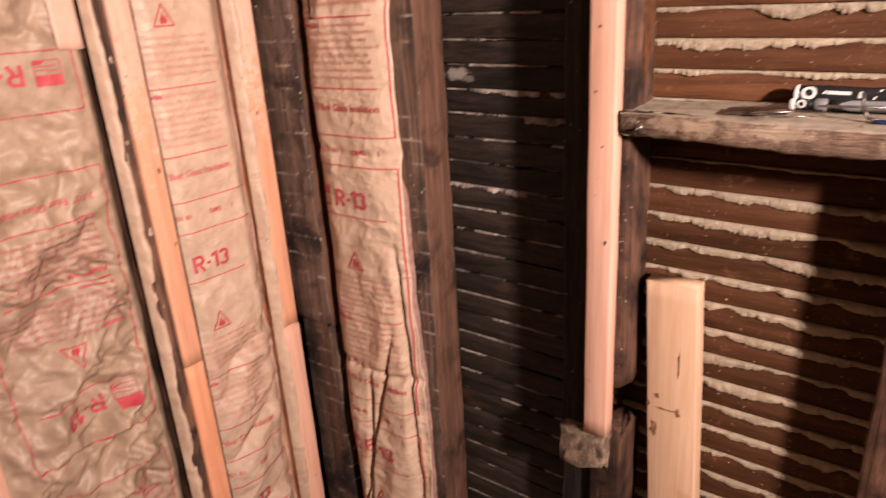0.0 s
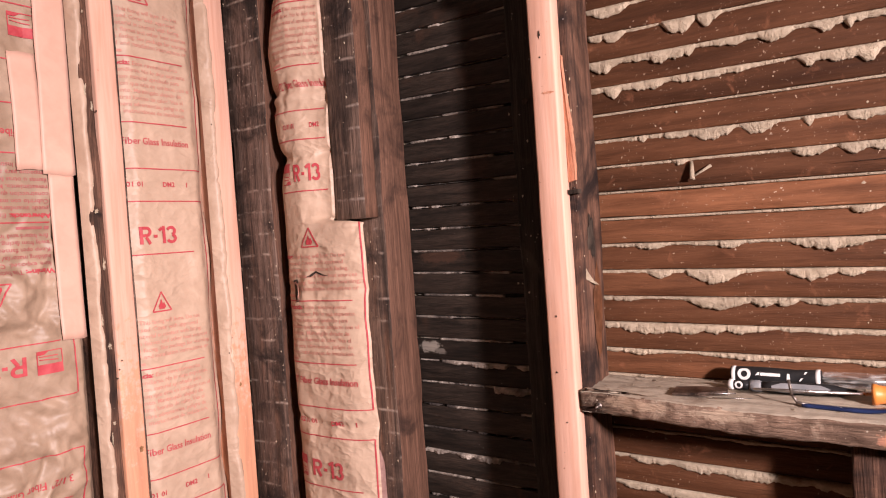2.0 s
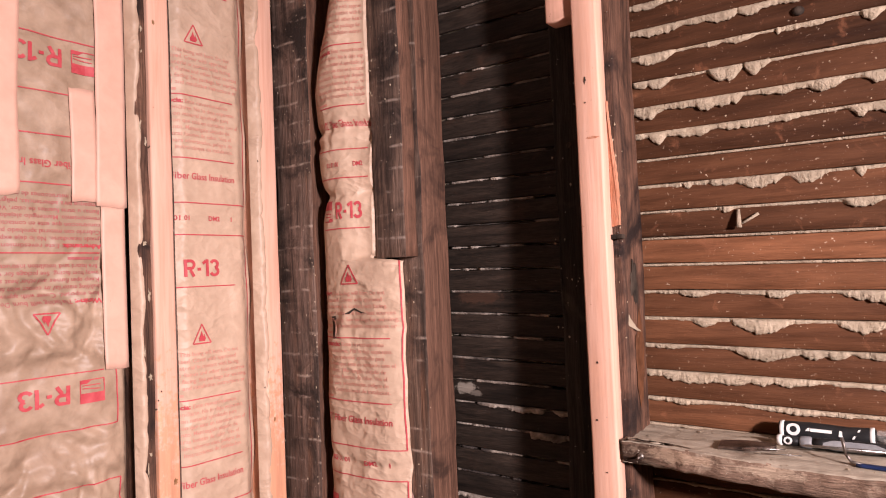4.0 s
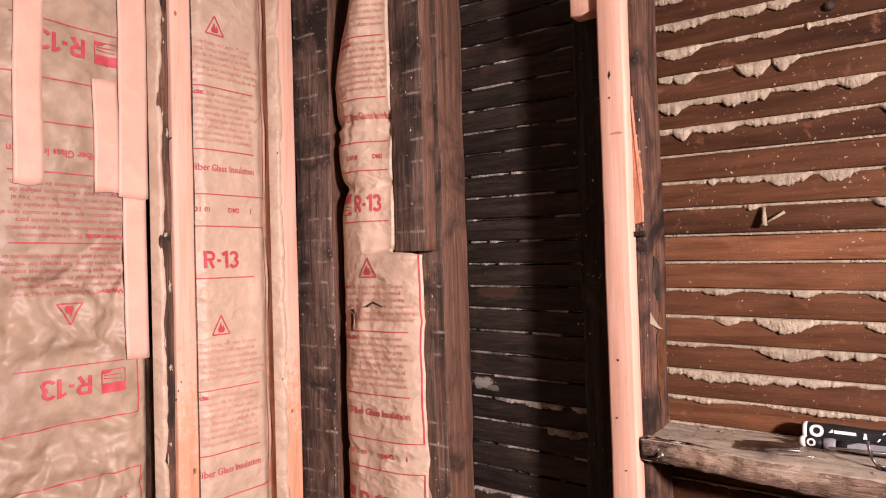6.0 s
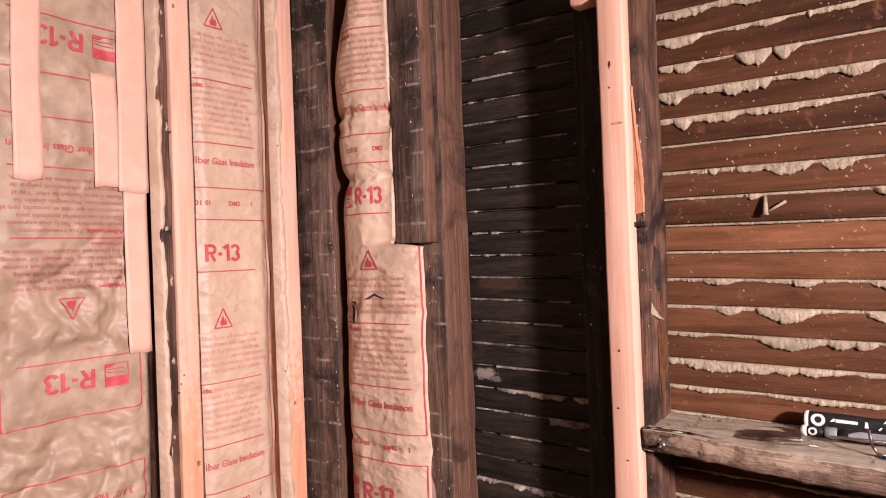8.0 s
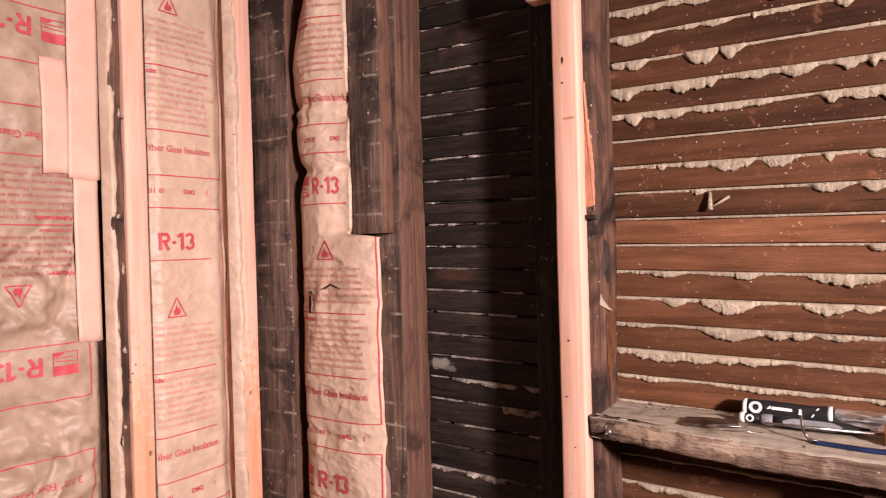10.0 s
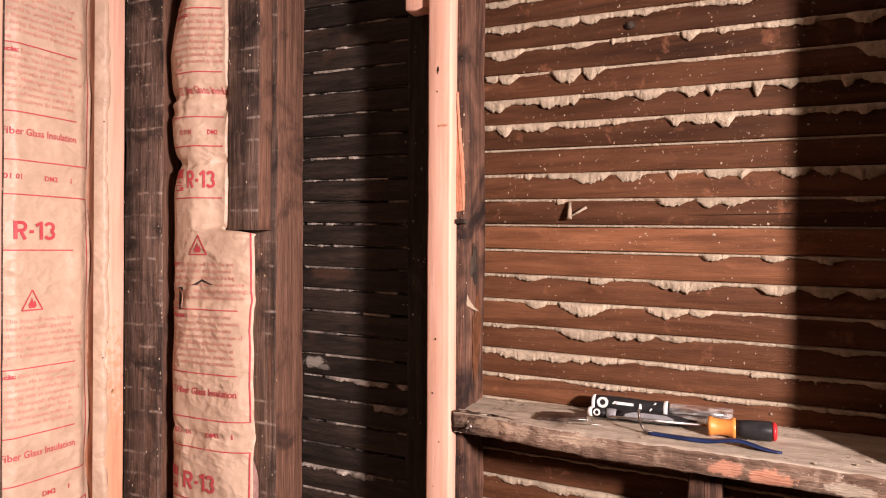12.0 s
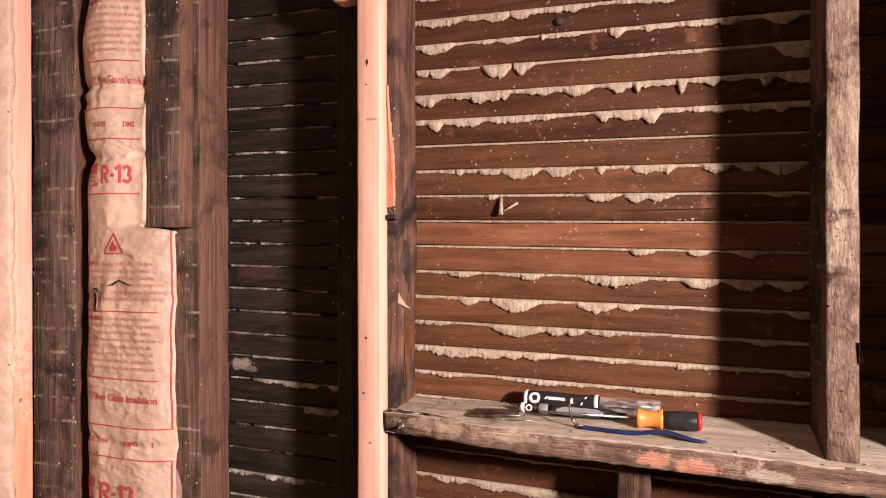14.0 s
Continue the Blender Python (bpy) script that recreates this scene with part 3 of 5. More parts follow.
def plaster_key(k, x0, x1, mat, sooty):
    """The strip of plaster that squeezed through gap k and slumped over the lath below."""
    if sooty:
        reach = 1.2 + 3.0 * max(0.0, noise.noise(Vector((k * 1.7, 4, 4)))) + (9.0 if k in (15, 16, 19) else 0.0)
    else:
        reach = HANG.get(k, 8 if k < 0 else 12)
    n = int((x1 - x0) / 0.0018)
    here = [v for v in SLUMPS if v[0] == k]
    bm = bmesh.new()
    rings = []
    for i in range(n + 1):
        x = x0 + (x1 - x0) * i / n
        teeth = abs(noise.noise(Vector((x * 60, k * 9.3, 3)))) + 0.5 * abs(noise.noise(Vector((x * 150, k * 4.1, 6))))
        ragged = noise.noise(Vector((x * 190, k * 2.7, 8))) + 0.6 * noise.noise(Vector((x * 420, k * 6.1, 2)))
        broad = 0.62 + 0.85 * noise.noise(Vector((x * 13, k * 5.1, 0))) + 0.55 * noise.noise(Vector((x * 41, k * 3.3, 1)))
        drop = reach * max(0.12, broad)
        if not sooty:
            bent = x + 0.004 * noise.noise(Vector((x * 55, k * 1.9, 4))) + 0.002 * noise.noise(Vector((x * 140, k * 1.9, 4)))
            for q, sx, half, deep in here:
                if abs(bent - sx) < half * 1.4:
                    drop = max(drop, 0.2 * drop + 0.88 * deep * (1 - abs((bent - sx) / (half * 1.4)) ** 1.7) ** 1.15)
        drop = max(0.0, drop * (0.85 + 0.35 * teeth) + min(2.2, 0.35 + 0.17 * drop) * ragged)
        drop = (drop + 1.3) * 0.001
        top = lath_top(k) - SLOPE * x - 0.0008
        if sooty:
            gone = smooth_step(0.10, -0.12, noise.noise(Vector((x * 9, k * 3.9, 7))) + 0.4 * noise.noise(Vector((x * 40, k * 3.9, 9))))
            front_shift = 0.009 * gone
        else:
            front_shift = 0.0
        bulge = 0.0022 + 0.26 * min(drop, 0.02) * (0.7 + 0.6 * noise.noise(Vector((x * 40, k, 9))))
        # a thin key stays back in the gap, a fat one stands proud of the lath
        front = FACE + 0.004 - min(1.0, drop / 0.008) * 0.0055 + front_shift
        low = top - GAP - drop + 0.003
        ring = [bm.verts.new((x, FACE + 0.012, top))]
        for f, out in ((0.03, 0.25), (0.16, 0.75), (0.34, 1.0), (0.52, 0.95), (0.70, 0.85), (0.86, 0.7), (1.0, 0.35)):
            z = top + (low - top) * f
            grain = 0.0012 * noise.noise(Vector((x * 130, z * 130, k))) + 0.0010 * noise.noise(Vector((x * 330, z * 330, k)))
            ring.append(bm.verts.new((x, front - bulge * out + grain, z + 0.0008 * noise.noise(Vector((x * 300, f, k))))))
        ring.append(bm.verts.new((x, FACE + 0.004, low + 0.002)))
        rings.append(ring)
    for a, b in zip(rings, rings[1:]):
        for j in range(8):
            bm.faces.new((a[j], b[j], b[j + 1], a[j + 1]))
    return part("plaster_key", bm, mat, wall_north)


# ---- the shelf ----


def smooth_step(a, b, v):
    t = min(1.0, max(0.0, (v - a) / (b - a)))
    return t * t * (3 - 2 * t)



def shelf_z(x, y=1.04):
    """The shelf's top: it sinks along x, and its back stands higher towards +x."""
    return 1.1745 - 0.022 * x + 0.034 * max(0.0, x + 0.32) * min(1.0, max(0.0, (y - 1.04) / 0.13))


shelf_bm = beam(-0.3775, 0.80, 1.031, 1.178, -0.034, 0.0, worn=0.002, step=0.006, axis="x", corner=0.006, seed=31, ragged0=0.003, dense=0.006)
for v in shelf_bm.verts:
    x, y, z = v.co
    if y < 1.05:
        # splits and wear that run along the front edge
        v.co.y += 0.023 * smooth_step(-0.22, -0.355, x) + 0.0018 * fbm(x * 14, z * 12, 7) + 0.0048 * noise.noise(Vector((x * 5, z * 210, 3))) + 0.003 * noise.noise(Vector((x * 70, z * 160, 5)))
        v.co.z += 0.0035 * fbm(x * 18, y * 30, 1) * smooth_step(1.05, 1.035, y)
    elif z > -0.01:
        v.co.z += 0.0018 * noise.noise(Vector((x * 12, y * 130, 2)))
    v.co.z += shelf_z(x, y)
shelf = thing("shelf", shelf_bm, shelf_wood, "rough dusty wooden shelf with a chipped front edge", "shelf")
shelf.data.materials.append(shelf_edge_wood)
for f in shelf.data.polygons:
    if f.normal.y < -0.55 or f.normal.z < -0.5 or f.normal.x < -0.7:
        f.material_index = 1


def splat(name, parent, mat, centre, across, up, ragged, seed, label, thick=0.002, axis="y"):
    """A thin ragged patch (a smear, scar or chip) lying on a face."""
    rng = random.Random(seed)
    bm = bmesh.new()
    n = 34
    ring, inner = [], []
    for i in range(n):
        a = 2 * math.pi * i / n
        k = 1 + ragged * (noise.noise(Vector((2 * math.cos(a), 2 * math.sin(a), seed))) * 1.3 + rng.uniform(-0.16, 0.16))
        p, q = across * k * math.cos(a), up * k * math.sin(a)
        for s, lift, store in ((1.0, 0.0, ring), (0.93, thick, inner)):
            if axis == "y":
                v = (centre[0] + p * s, centre[1] - lift + 0.0006 * rng.uniform(-1, 1), centre[2] + q * s)
            elif axis == "x":
                v = (centre[0] + lift, centre[1] + p * s, centre[2] + q * s)
            else:
                v = (centre[0] + p * s, centre[1] + q * s, centre[2] + lift)
            store.append(bm.verts.new(v))
    for i in range(n):
        j = (i + 1) % n
        bm.faces.new((ring[i], ring[j], inner[j], inner[i]))
    bm.faces.new(inner)
    return part(name, bm, mat, parent, label, smooth=False)


# ---- offcut that stands below the shelf ----
bm = beam(-0.3505, -0.2665, 1.125, 1.163, 0.0, 0.898, worn=0.0008, seed=33, corner=0.003)
for v in bm.verts:
    v.co.x += 0.052 * (0.898 - v.co.z)
offcut = thing("lumber_offcut", bm, pine_cut, "short length of yellow pine with a knot, standing upright", "lumber")

nail_places = [(-0.3450, 1.040, 1.1607), (0.27, 1.030, 1.150)]

# knots and dark streaks on the offcut's broad face
for kx, kz, across, up in ((-0.3208, 0.6863, 0.004, 0.0042), (-0.2845, 0.6626, 0.004, 0.009), (-0.3061, 0.6633, 0.02, 0.0014), (-0.3234, 0.6196, 0.0052, 0.015), (-0.3348, 0.6679, 0.0022, 0.005), (-0.2873, 0.7529, 0.0012, 0.02)):
    splat("knot", offcut, knot_wood, (kx, 1.1246, kz), across, up, 0.8, int(kz * 1000), "dark brown knot", 0.0003)

# ---- insulation batts ----


def crumple(u, z, amp, size, seed):
    """Sharp paper folds: ridged noise, bent by a broader one."""
    p = Vector((u * size, z * size, seed))
    p += noise.noise_vector(p * 0.5) * 0.8
    return amp * ((1 - 2.2 * abs(noise.noise(p))) + 0.5 * (1 - 2.2 * abs(noise.noise(p * 2.1 + Vector((5, 1, 0))))))


CELL = random.Random(77)
HEIGHTS = [CELL.uniform(-1, 1) for i in range(1024)]


def folds(u, z, deep, seed, turn=0.9, along=11.0, across=30.0):
    """Flat facets that meet in sharp creases, drawn out along one direction, as in stiff paper that was crushed."""
    w = noise.noise_vector(Vector((u * 8, z * 8, seed))) * 0.045 + noise.noise_vector(Vector((u * 21, z * 21, seed))) * 0.009
    ca, sa = math.cos(turn), math.sin(turn)
    p, q = ((u + w.x) * ca + (z + w.y) * sa) * along, (-(u + w.x) * sa + (z + w.y) * ca) * across
    ip, iq = math.floor(p), math.floor(q)
    p, q = p - ip, q - iq

    def high(a, b):
        return HEIGHTS[((ip + a) * 131 + (iq + b) * 37 + int(seed * 17)) % 1024]

    if (ip * 7 + iq * 3 + int(seed)) % 2:
        v = high(0, 0) + ((high(1, 0) - high(0, 0)) * p + (high(1, 1) - high(1, 0)) * q if p > q else (high(0, 1) - high(0, 0)) * q + (high(1, 1) - high(0, 1)) * p)
    else:
        v = (high(0, 0) + (high(1, 0) - high(0, 0)) * p + (high(0, 1) - high(0, 0)) * q if p + q < 1
             else high(1, 1) + (high(0, 1) - high(1, 1)) * (1 - p) + (high(1, 0) - high(1, 1)) * (1 - q))
    return deep * v


def pillow(s, edge=0.16):
    return min(1.0, smooth_step(0, edge, s), smooth_step(0, edge, 1 - s))


def bay_one(u, z):
    s = (u - 0.396) / (0.694 - 0.396)
    low = smooth_step(1.30, 1.00, z)
    crush = 0.0044 + 0.0240 * low + 0.0190 * smooth_step(0.15, 0.03, abs(z - 1.40)) + 0.004 * smooth_step(0.06, 0.0, abs(z - 1.80)) + 0.006 * smooth_step(1.36, 1.2, z)
    crush *= 1 - 0.6 * smooth_step(0.06, 0.03, abs(z - 1.278))
    rise = min(1.0, smooth_step(0, 0.16, s), smooth_step(0, 0.06, 1 - s))
    x = -1.150 - 0.30 * crush + 0.022 * rise + folds(u, z, 0.75 * crush * pillow(s, 0.25), 3.0, 0.75, 10.0, 24.0) + folds(u, z, 0.35 * crush * pillow(s, 0.12), 6.0, -0.5, 30.0, 56.0) + 0.003 * fbm(u * 5, z * 3, 2)
    x += crumple(u, z, 0.0007 + 0.22 * crush * pillow(s, 0.15), 17, 8)
    if u > 0.68:
        x += 0.010 * noise.noise(Vector((u * 20, z * 9, 4))) * smooth_step(0.68, 0.69, u)
    return Vector((x, u, z))


def bay_two(u, z):
    s = (u - 0.771) / (0.968 - 0.771)
    crush = 0.0016 + 0.0120 * smooth_step(0.93, 0.70, z)
    x = -1.148 + 0.020 * pillow(s, 0.2) + folds(u, z, crush, 13.0, 0.6, 9.0, 23.0) + folds(u, z, 0.4 * crush, 15.0, -0.7, 17.0, 33.0) + crumple(u, z, 0.0008, 11, 13.0) + 0.003 * fbm(u * 5, z * 3, 12)
    x += 0.006 * math.sin(z * 23 + 2 * noise.noise(Vector((z * 3, 1, 1)))) * smooth_step(0.946, 0.965, u)
    return Vector((x, u, z))


def bay_three_edges(z):
    left = -1.006 - 0.010 * math.exp(-((z - 1.80) / 0.12) ** 2) + 0.05 * smooth_step(1.86, 2.06, z) + 0.016 * math.exp(-((z - 1.612) / 0.03) ** 2)
    right = -0.858 + (0.858 - 0.780) * smooth_step(1.486, 1.478, z) + 0.014 * smooth_step(0.85, 0.5, z) + 0.002 * noise.noise(Vector((z * 16, 3, 3)))
    return left, right


def bay_three(u, z):
    left, right = bay_three_edges(z)
    s = (u + 1.0) / (1.0 - 0.774)
    t = min(1.0, max(0.0, (u - left) / (right - left)))
    q = min(1.0, max(0.0, (u - left) / (-0.780 - left)))
    round_off = 1 - (1 - 2 * q) ** 4 if q < 0.5 else 1 - 0.5 * (2 * q - 1) ** 4
    y = 1.062 - 0.048 * round_off
    y -= folds(u, z, 0.0030 + 0.0028 * smooth_step(0.95, 0.6, z) + 0.0016 * smooth_step(0.07, 0.0, abs(z - 1.375)) + 0.0065 * smooth_step(0.06, 0.0, abs(z - 1.735)), 23.0, 1.35, 9.0, 32.0)
    y -= crumple(u, z, 0.0009, 11, 23.0)
    for zf, deep in ((1.752, 0.014), (1.722, 0.007), (1.352, 0.005), (1.62, 0.009), (1.09, 0.006), (0.62, 0.010)):
        bend = zf + 0.012 * noise.noise(Vector((u * 16, zf, 2)))
        y += deep * math.exp(-((z - bend) / 0.010) ** 2) * (0.4 + 0.6 * abs(noise.noise(Vector((u * 30, zf, 7)))) * 2)
    y += 0.026 * smooth_step(0.55, 1.0, t) * smooth_step(1.472, 1.496, z)
    # lengthwise folds low down
    for uf, slant, top in ((-0.855, -0.27, 0.76), (-0.895, -0.12, 0.66), (-0.80, 0.02, 0.95)):
        line = uf + slant * (0.63 - z)
        y += 0.016 * math.exp(-((u - line) / 0.006) ** 2) * smooth_step(top, top - 0.12, z)
    return Vector((u, y, z))


def sheet(surf, u0, u1, z0, z1, du, dz, back, edges=None, tuck=Vector((0, 0, 0))):
    """A paper face on a grid, with skirts that turn back along its two long edges."""
    nu, nz = int((u1 - u0) / du), int((z1 - z0) / dz)
    verts, faces = [], []
    for j in range(nz + 1):
        z = z0 + (z1 - z0) * j / nz
        a, b = edges(z) if edges else (u0, u1)
        row = [surf(a + (b - a) * i / nu, z) for i in range(nu + 1)]
        verts += [row[0] + back, *row, row[-1] + back + tuck * smooth_step(1.50, 1.47, z)]
    w = nu + 3
    for j in range(nz):
        for i in range(w - 1):
            faces.append((j * w + i, j * w + i + 1, (j + 1) * w + i + 1, (j + 1) * w + i))
    bm = bmesh.new()
    vs = [bm.verts.new(v) for v in verts]
    for f in faces:
        bm.faces.new([vs[i] for i in f])
    return bm


LETTERS = {}


def letters(body, size, bold=0.0, width=None):
    """Points and faces of a line of writing in the built-in font, its left end at 0 and its baseline at 0."""
    key = (body, size, bold, width)
    if key not in LETTERS:
        curve = bpy.data.curves.new("writing", "FONT")
        curve.body, curve.size, curve.offset, curve.resolution_u = body, size, bold, 2
        ob = bpy.data.objects.new("writing", curve)
        me = bpy.data.meshes.new_from_object(ob)
        pts = [(v.co.x, v.co.y) for v in me.vertices]
        faces = [tuple(p.vertices) for p in me.polygons]
        bpy.data.meshes.remove(me)
        bpy.data.objects.remove(ob)
        bpy.data.curves.remove(curve)
        if width and pts:
            k = width / max(p[0] for p in pts)
            pts = [(x * k, y) for x, y in pts]
        LETTERS[key] = (pts, faces)
    return LETTERS[key]


ENGLISH = ["Warning: This facing will burn. Do not", "leave exposed. Cover with approved", "building material in contact with facing.",
           "Keep open flames and other heat sources", "away from facing. See package for warning,", "fire hazard and installation instructions or"]
SPANISH = ["Advertencia: Este revestimiento", "puede incendiarse. No lo deje expuesto.", "Cubrirlo con material aprobado para",
           "construccion que este en contacto con el", "revestimiento. Mantengalo alejado de", "llamas u otras fuentes de calor. Vea el",
           "empaque para advertencias, peligro de", "incendio e instrucciones de instalacion."]


def arc(cx, cy, rx, ry, a0, a1, n=9):
    return [(cx + rx * math.cos(radians(a0 + (a1 - a0) * i / n)), cy + ry * math.sin(radians(a0 + (a1 - a0) * i / n))) for i in range(n + 1)]


# the broad lettering R-13, stroke by stroke, a letter one unit high: (start, paths)
GLYPHS = [(0.0, [[(0.09, i / 5) for i in range(6)], [(0.18, 0.915), (0.36, 0.915), *arc(0.40, 0.70, 0.20, 0.215, 80, -80), (0.36, 0.485), (0.18, 0.485)], [(0.36, 0.40), (0.46, 0.22), (0.58, 0.0)]]),
          (0.80, [[(0.0, 0.43), (0.22, 0.43)]]),
          (1.13, [[(0.0, 0.76), (0.12, 0.84), (0.19, 0.90)], [(0.28, i / 5) for i in range(6)]]),
          (1.58, [[*arc(0.27, 0.71, 0.215, 0.205, 160, -75)], [*arc(0.27, 0.28, 0.235, 0.215, 75, -160)]])]


def print_box(where, inside, parent, out, wide_box=0.22, fine_ink=None, codes=True):
    """One printed box of the facing. where(a, b): the place on the paper of a across and b up from the large lettering's middle."""
    bm = bmesh.new()

    def put(pts, faces, lift=0.0):
        vs = [bm.verts.new(where(a, b) + out * lift) if inside(a, b) else None for a, b in pts]
        for f in faces:
            if all(vs[i] is not None for i in f):
                try:
                    bm.faces.new([vs[i] for i in f])
                except ValueError:
                    pass

    def stroke(a0, b0, a1, b1, wide=0.0022):
        n = max(1, int(math.dist((a0, b0), (a1, b1)) / 0.006))
        da, db = (a1 - a0), (b1 - b0)
        k = wide / 2 / math.hypot(da, db)
        pts = []
        for i in range(n + 1):
            t = i / n
            for side in (-1, 1):
                pts.append((a0 + da * t - side * db * k, b0 + db * t + side * da * k))
        put(pts, [(2 * i, 2 * i + 2, 2 * i + 3, 2 * i + 1) for i in range(n)])

    def write(body, a, b, size, bold=0.0, width=None):
        pts, faces = letters(body, size, bold, width)
        put([(x + a, y + b) for x, y in pts], faces)

    def block(a0, b0, a1, b1):
        n, m = max(1, int((a1 - a0) / 0.006)), max(1, int((b1 - b0) / 0.006))
        pts = [(a0 + (a1 - a0) * i / n, b0 + (b1 - b0) * j / m) for j in range(m + 1) for i in range(n + 1)]
        put(pts, [(j * (n + 1) + i, j * (n + 1) + i + 1, (j + 1) * (n + 1) + i + 1, (j + 1) * (n + 1) + i) for j in range(m) for i in range(n)])

    def done(name, label, ink=red_ink):
        nonlocal bm
        if len(bm.faces):
            ob = part(name, bm, ink, parent, label, smooth=False)
            if name in ("heading_word", "small_print", "product_line", "code_line"):
                tagged(ob, kind="stuff")
        bm = bmesh.new()

    for line in ((0, 0.065, wide_box, 0.065), (0, -0.462, wide_box, -0.462), (0, 0.065, 0, -0.462), (wide_box, 0.065, wide_box, -0.462),
                 (0.022, -0.036, 0.195, -0.036), (0.022, -0.252, 0.2, -0.252), (0.022, -0.375, 0.2, -0.375)):
        stroke(*line)
        done("printed_rule", "thin red printed line")
    # the maker's mark, as a plain shape: a solid half with a slanted bite, and an empty half in a thin frame
    block(0.022, 0.003, 0.064, 0.021)
    for line in ((0.022, -0.0205, 0.064, -0.0205), (0.0228, -0.0195, 0.0228, 0.003), (0.0632, -0.0195, 0.0632, 0.003), (0.030, -0.003, 0.060, -0.006), (0.030, -0.011, 0.060, -0.011)):
        stroke(*line, 0.0018)
    put([(0.044, -0.0195), (0.062, -0.0195), (0.062, -0.014), (0.052, -0.014)], [(0, 1, 2, 3)])
    done("maker_mark", "red printed square mark")
    tall, layer = 0.0335, 0
    for at, paths in GLYPHS:
        for path in paths:
            pts, faces, n = [], [], len(path)
            for i, (p, q) in enumerate(path):
                (p0, q0), (p1, q1) = path[max(0, i - 1)], path[min(n - 1, i + 1)]
                k = 0.088 / math.hypot(p1 - p0, q1 - q0)
                for side in (-1, 1):
                    pts.append((0.080 + tall * 1.07 * (at + p - side * (q1 - q0) * k), -0.0165 + tall * (q + side * (p1 - p0) * k)))
            layer += 1
            put(pts, [(2 * i, 2 * i + 2, 2 * i + 3, 2 * i + 1) for i in range(n - 1)], 0.06 * layer)
    done("large_lettering", "large red printed lettering")
    for p, q in (((0.094, -0.146), (0.134, -0.146)), ((0.134, -0.146), (0.114, -0.109)), ((0.114, -0.109), (0.094, -0.146))):
        stroke(*p, *q, 0.0026)
    flame = [(0.108, -0.142), (0.120, -0.142), (0.1225, -0.137), (0.119, -0.128), (0.117, -0.133), (0.113, -0.122), (0.110, -0.131), (0.1065, -0.136)]
    put(flame, [tuple(range(8))])
    done("warning_symbol", "red flame triangle")
    for i, body in enumerate(ENGLISH):
        if i:
            write(body, 0.022, -0.168 - 0.0128 * i, 0.0112, 0.0001)
        else:
            write(body[9:], 0.069, -0.168, 0.0112, 0.0001, 0.126)
    block(0.022, -0.2455, 0.030, -0.2395)
    block(0.033, -0.2450, 0.075, -0.2400)
    done("small_print", "fine red print", fine_ink or pale_ink)
    for i, body in enumerate(SPANISH):
        if i:
            write(body, 0.022, -0.268 - 0.0128 * i, 0.0112, 0.0001)
        else:
            write(body[13:], 0.090, -0.268, 0.0112, 0.0001, 0.098)
    block(0.022, -0.3705, 0.060, -0.3660)
    done("small_print", "fine red print", fine_ink or pale_ink)
    write("Warning:", 0.020, -0.168, 0.0120, 0.0005, 0.046)
    write("Advertencia:", 0.020, -0.268, 0.0120, 0.0005, 0.066)
    done("heading_word", "bold red heading words")
    write("3 1/2\" Fiber Glass Insulation", 0.020, -0.416, 0.0185, 0.0002, 0.180)
    done("product_line", "red printed product line")
    for i, body in enumerate(("02 01 01", "DM2", "1") if codes else ()):
        write(body, (0.05, 0.135, 0.185)[i], -0.496, 0.013, 0.0003)
    done("code_line", "small red printed codes")
    bm.free()


def batt(name, surf, u0, u1, z0, z1, back, out, paper, label, edges=None):
    root = empty(name, surf((u0 + u1) / 2, z0) + back, label, "insulation", "insulation batts")
    return part("paper_facing", sheet(surf, u0, u1, z0, z1, 0.0036, 0.0042, back, edges, Vector((-0.085, 0, 0)) if edges else Vector((0, 0, 0))), paper, root)


LIFT = 0.0017
out_x, out_y = Vector((LIFT, 0, 0)), Vector((0, -LIFT, 0))
batt_one = batt("insulation_batt", bay_one, 0.396, 0.694, 0.0, TOP - 0.01, Vector((-0.06, 0, 0)), out_x, kraft_old,
                "crumpled brown kraft-faced batt, printed upside down and taped")
batt_two = batt("insulation_batt", bay_two, 0.771, 0.966, 0.0, TOP - 0.01, Vector((-0.05, 0, 0)), out_x, kraft,
                "narrow brown kraft-faced batt with red print between pine studs")
batt_three = batt("insulation_batt", bay_three, -1.0, -0.774, 0.0, TOP - 0.01, Vector((0, 0.09, 0)), out_y, kraft_lifted,
                  "bulging narrow kraft-faced batt squeezed into the corner bay", bay_three_edges)
# the crumpled sheet is a little shorter than the print on it
for z in (0.135, 0.700, 1.278, 1.834):
    print_box(lambda a, b: bay_one(0.666 - a, z - 0.92 * b) + out_x, lambda a, b: 0.41 < 0.666 - a < 0.688 and 0.02 < z - 0.92 * b < TOP - 0.02, batt_one, out_x, fine_ink=faint_red_ink, codes=False)
for n in range(-2, 2):
    z = 1.480 + 0.589 * n
    print_box(lambda a, b: bay_two(0.722 + a, z + b) + out_x, lambda a, b: 0.772 < 0.722 + a < 0.962 and 0.02 < z + b < TOP - 0.02, batt_two, out_x, 0.232)
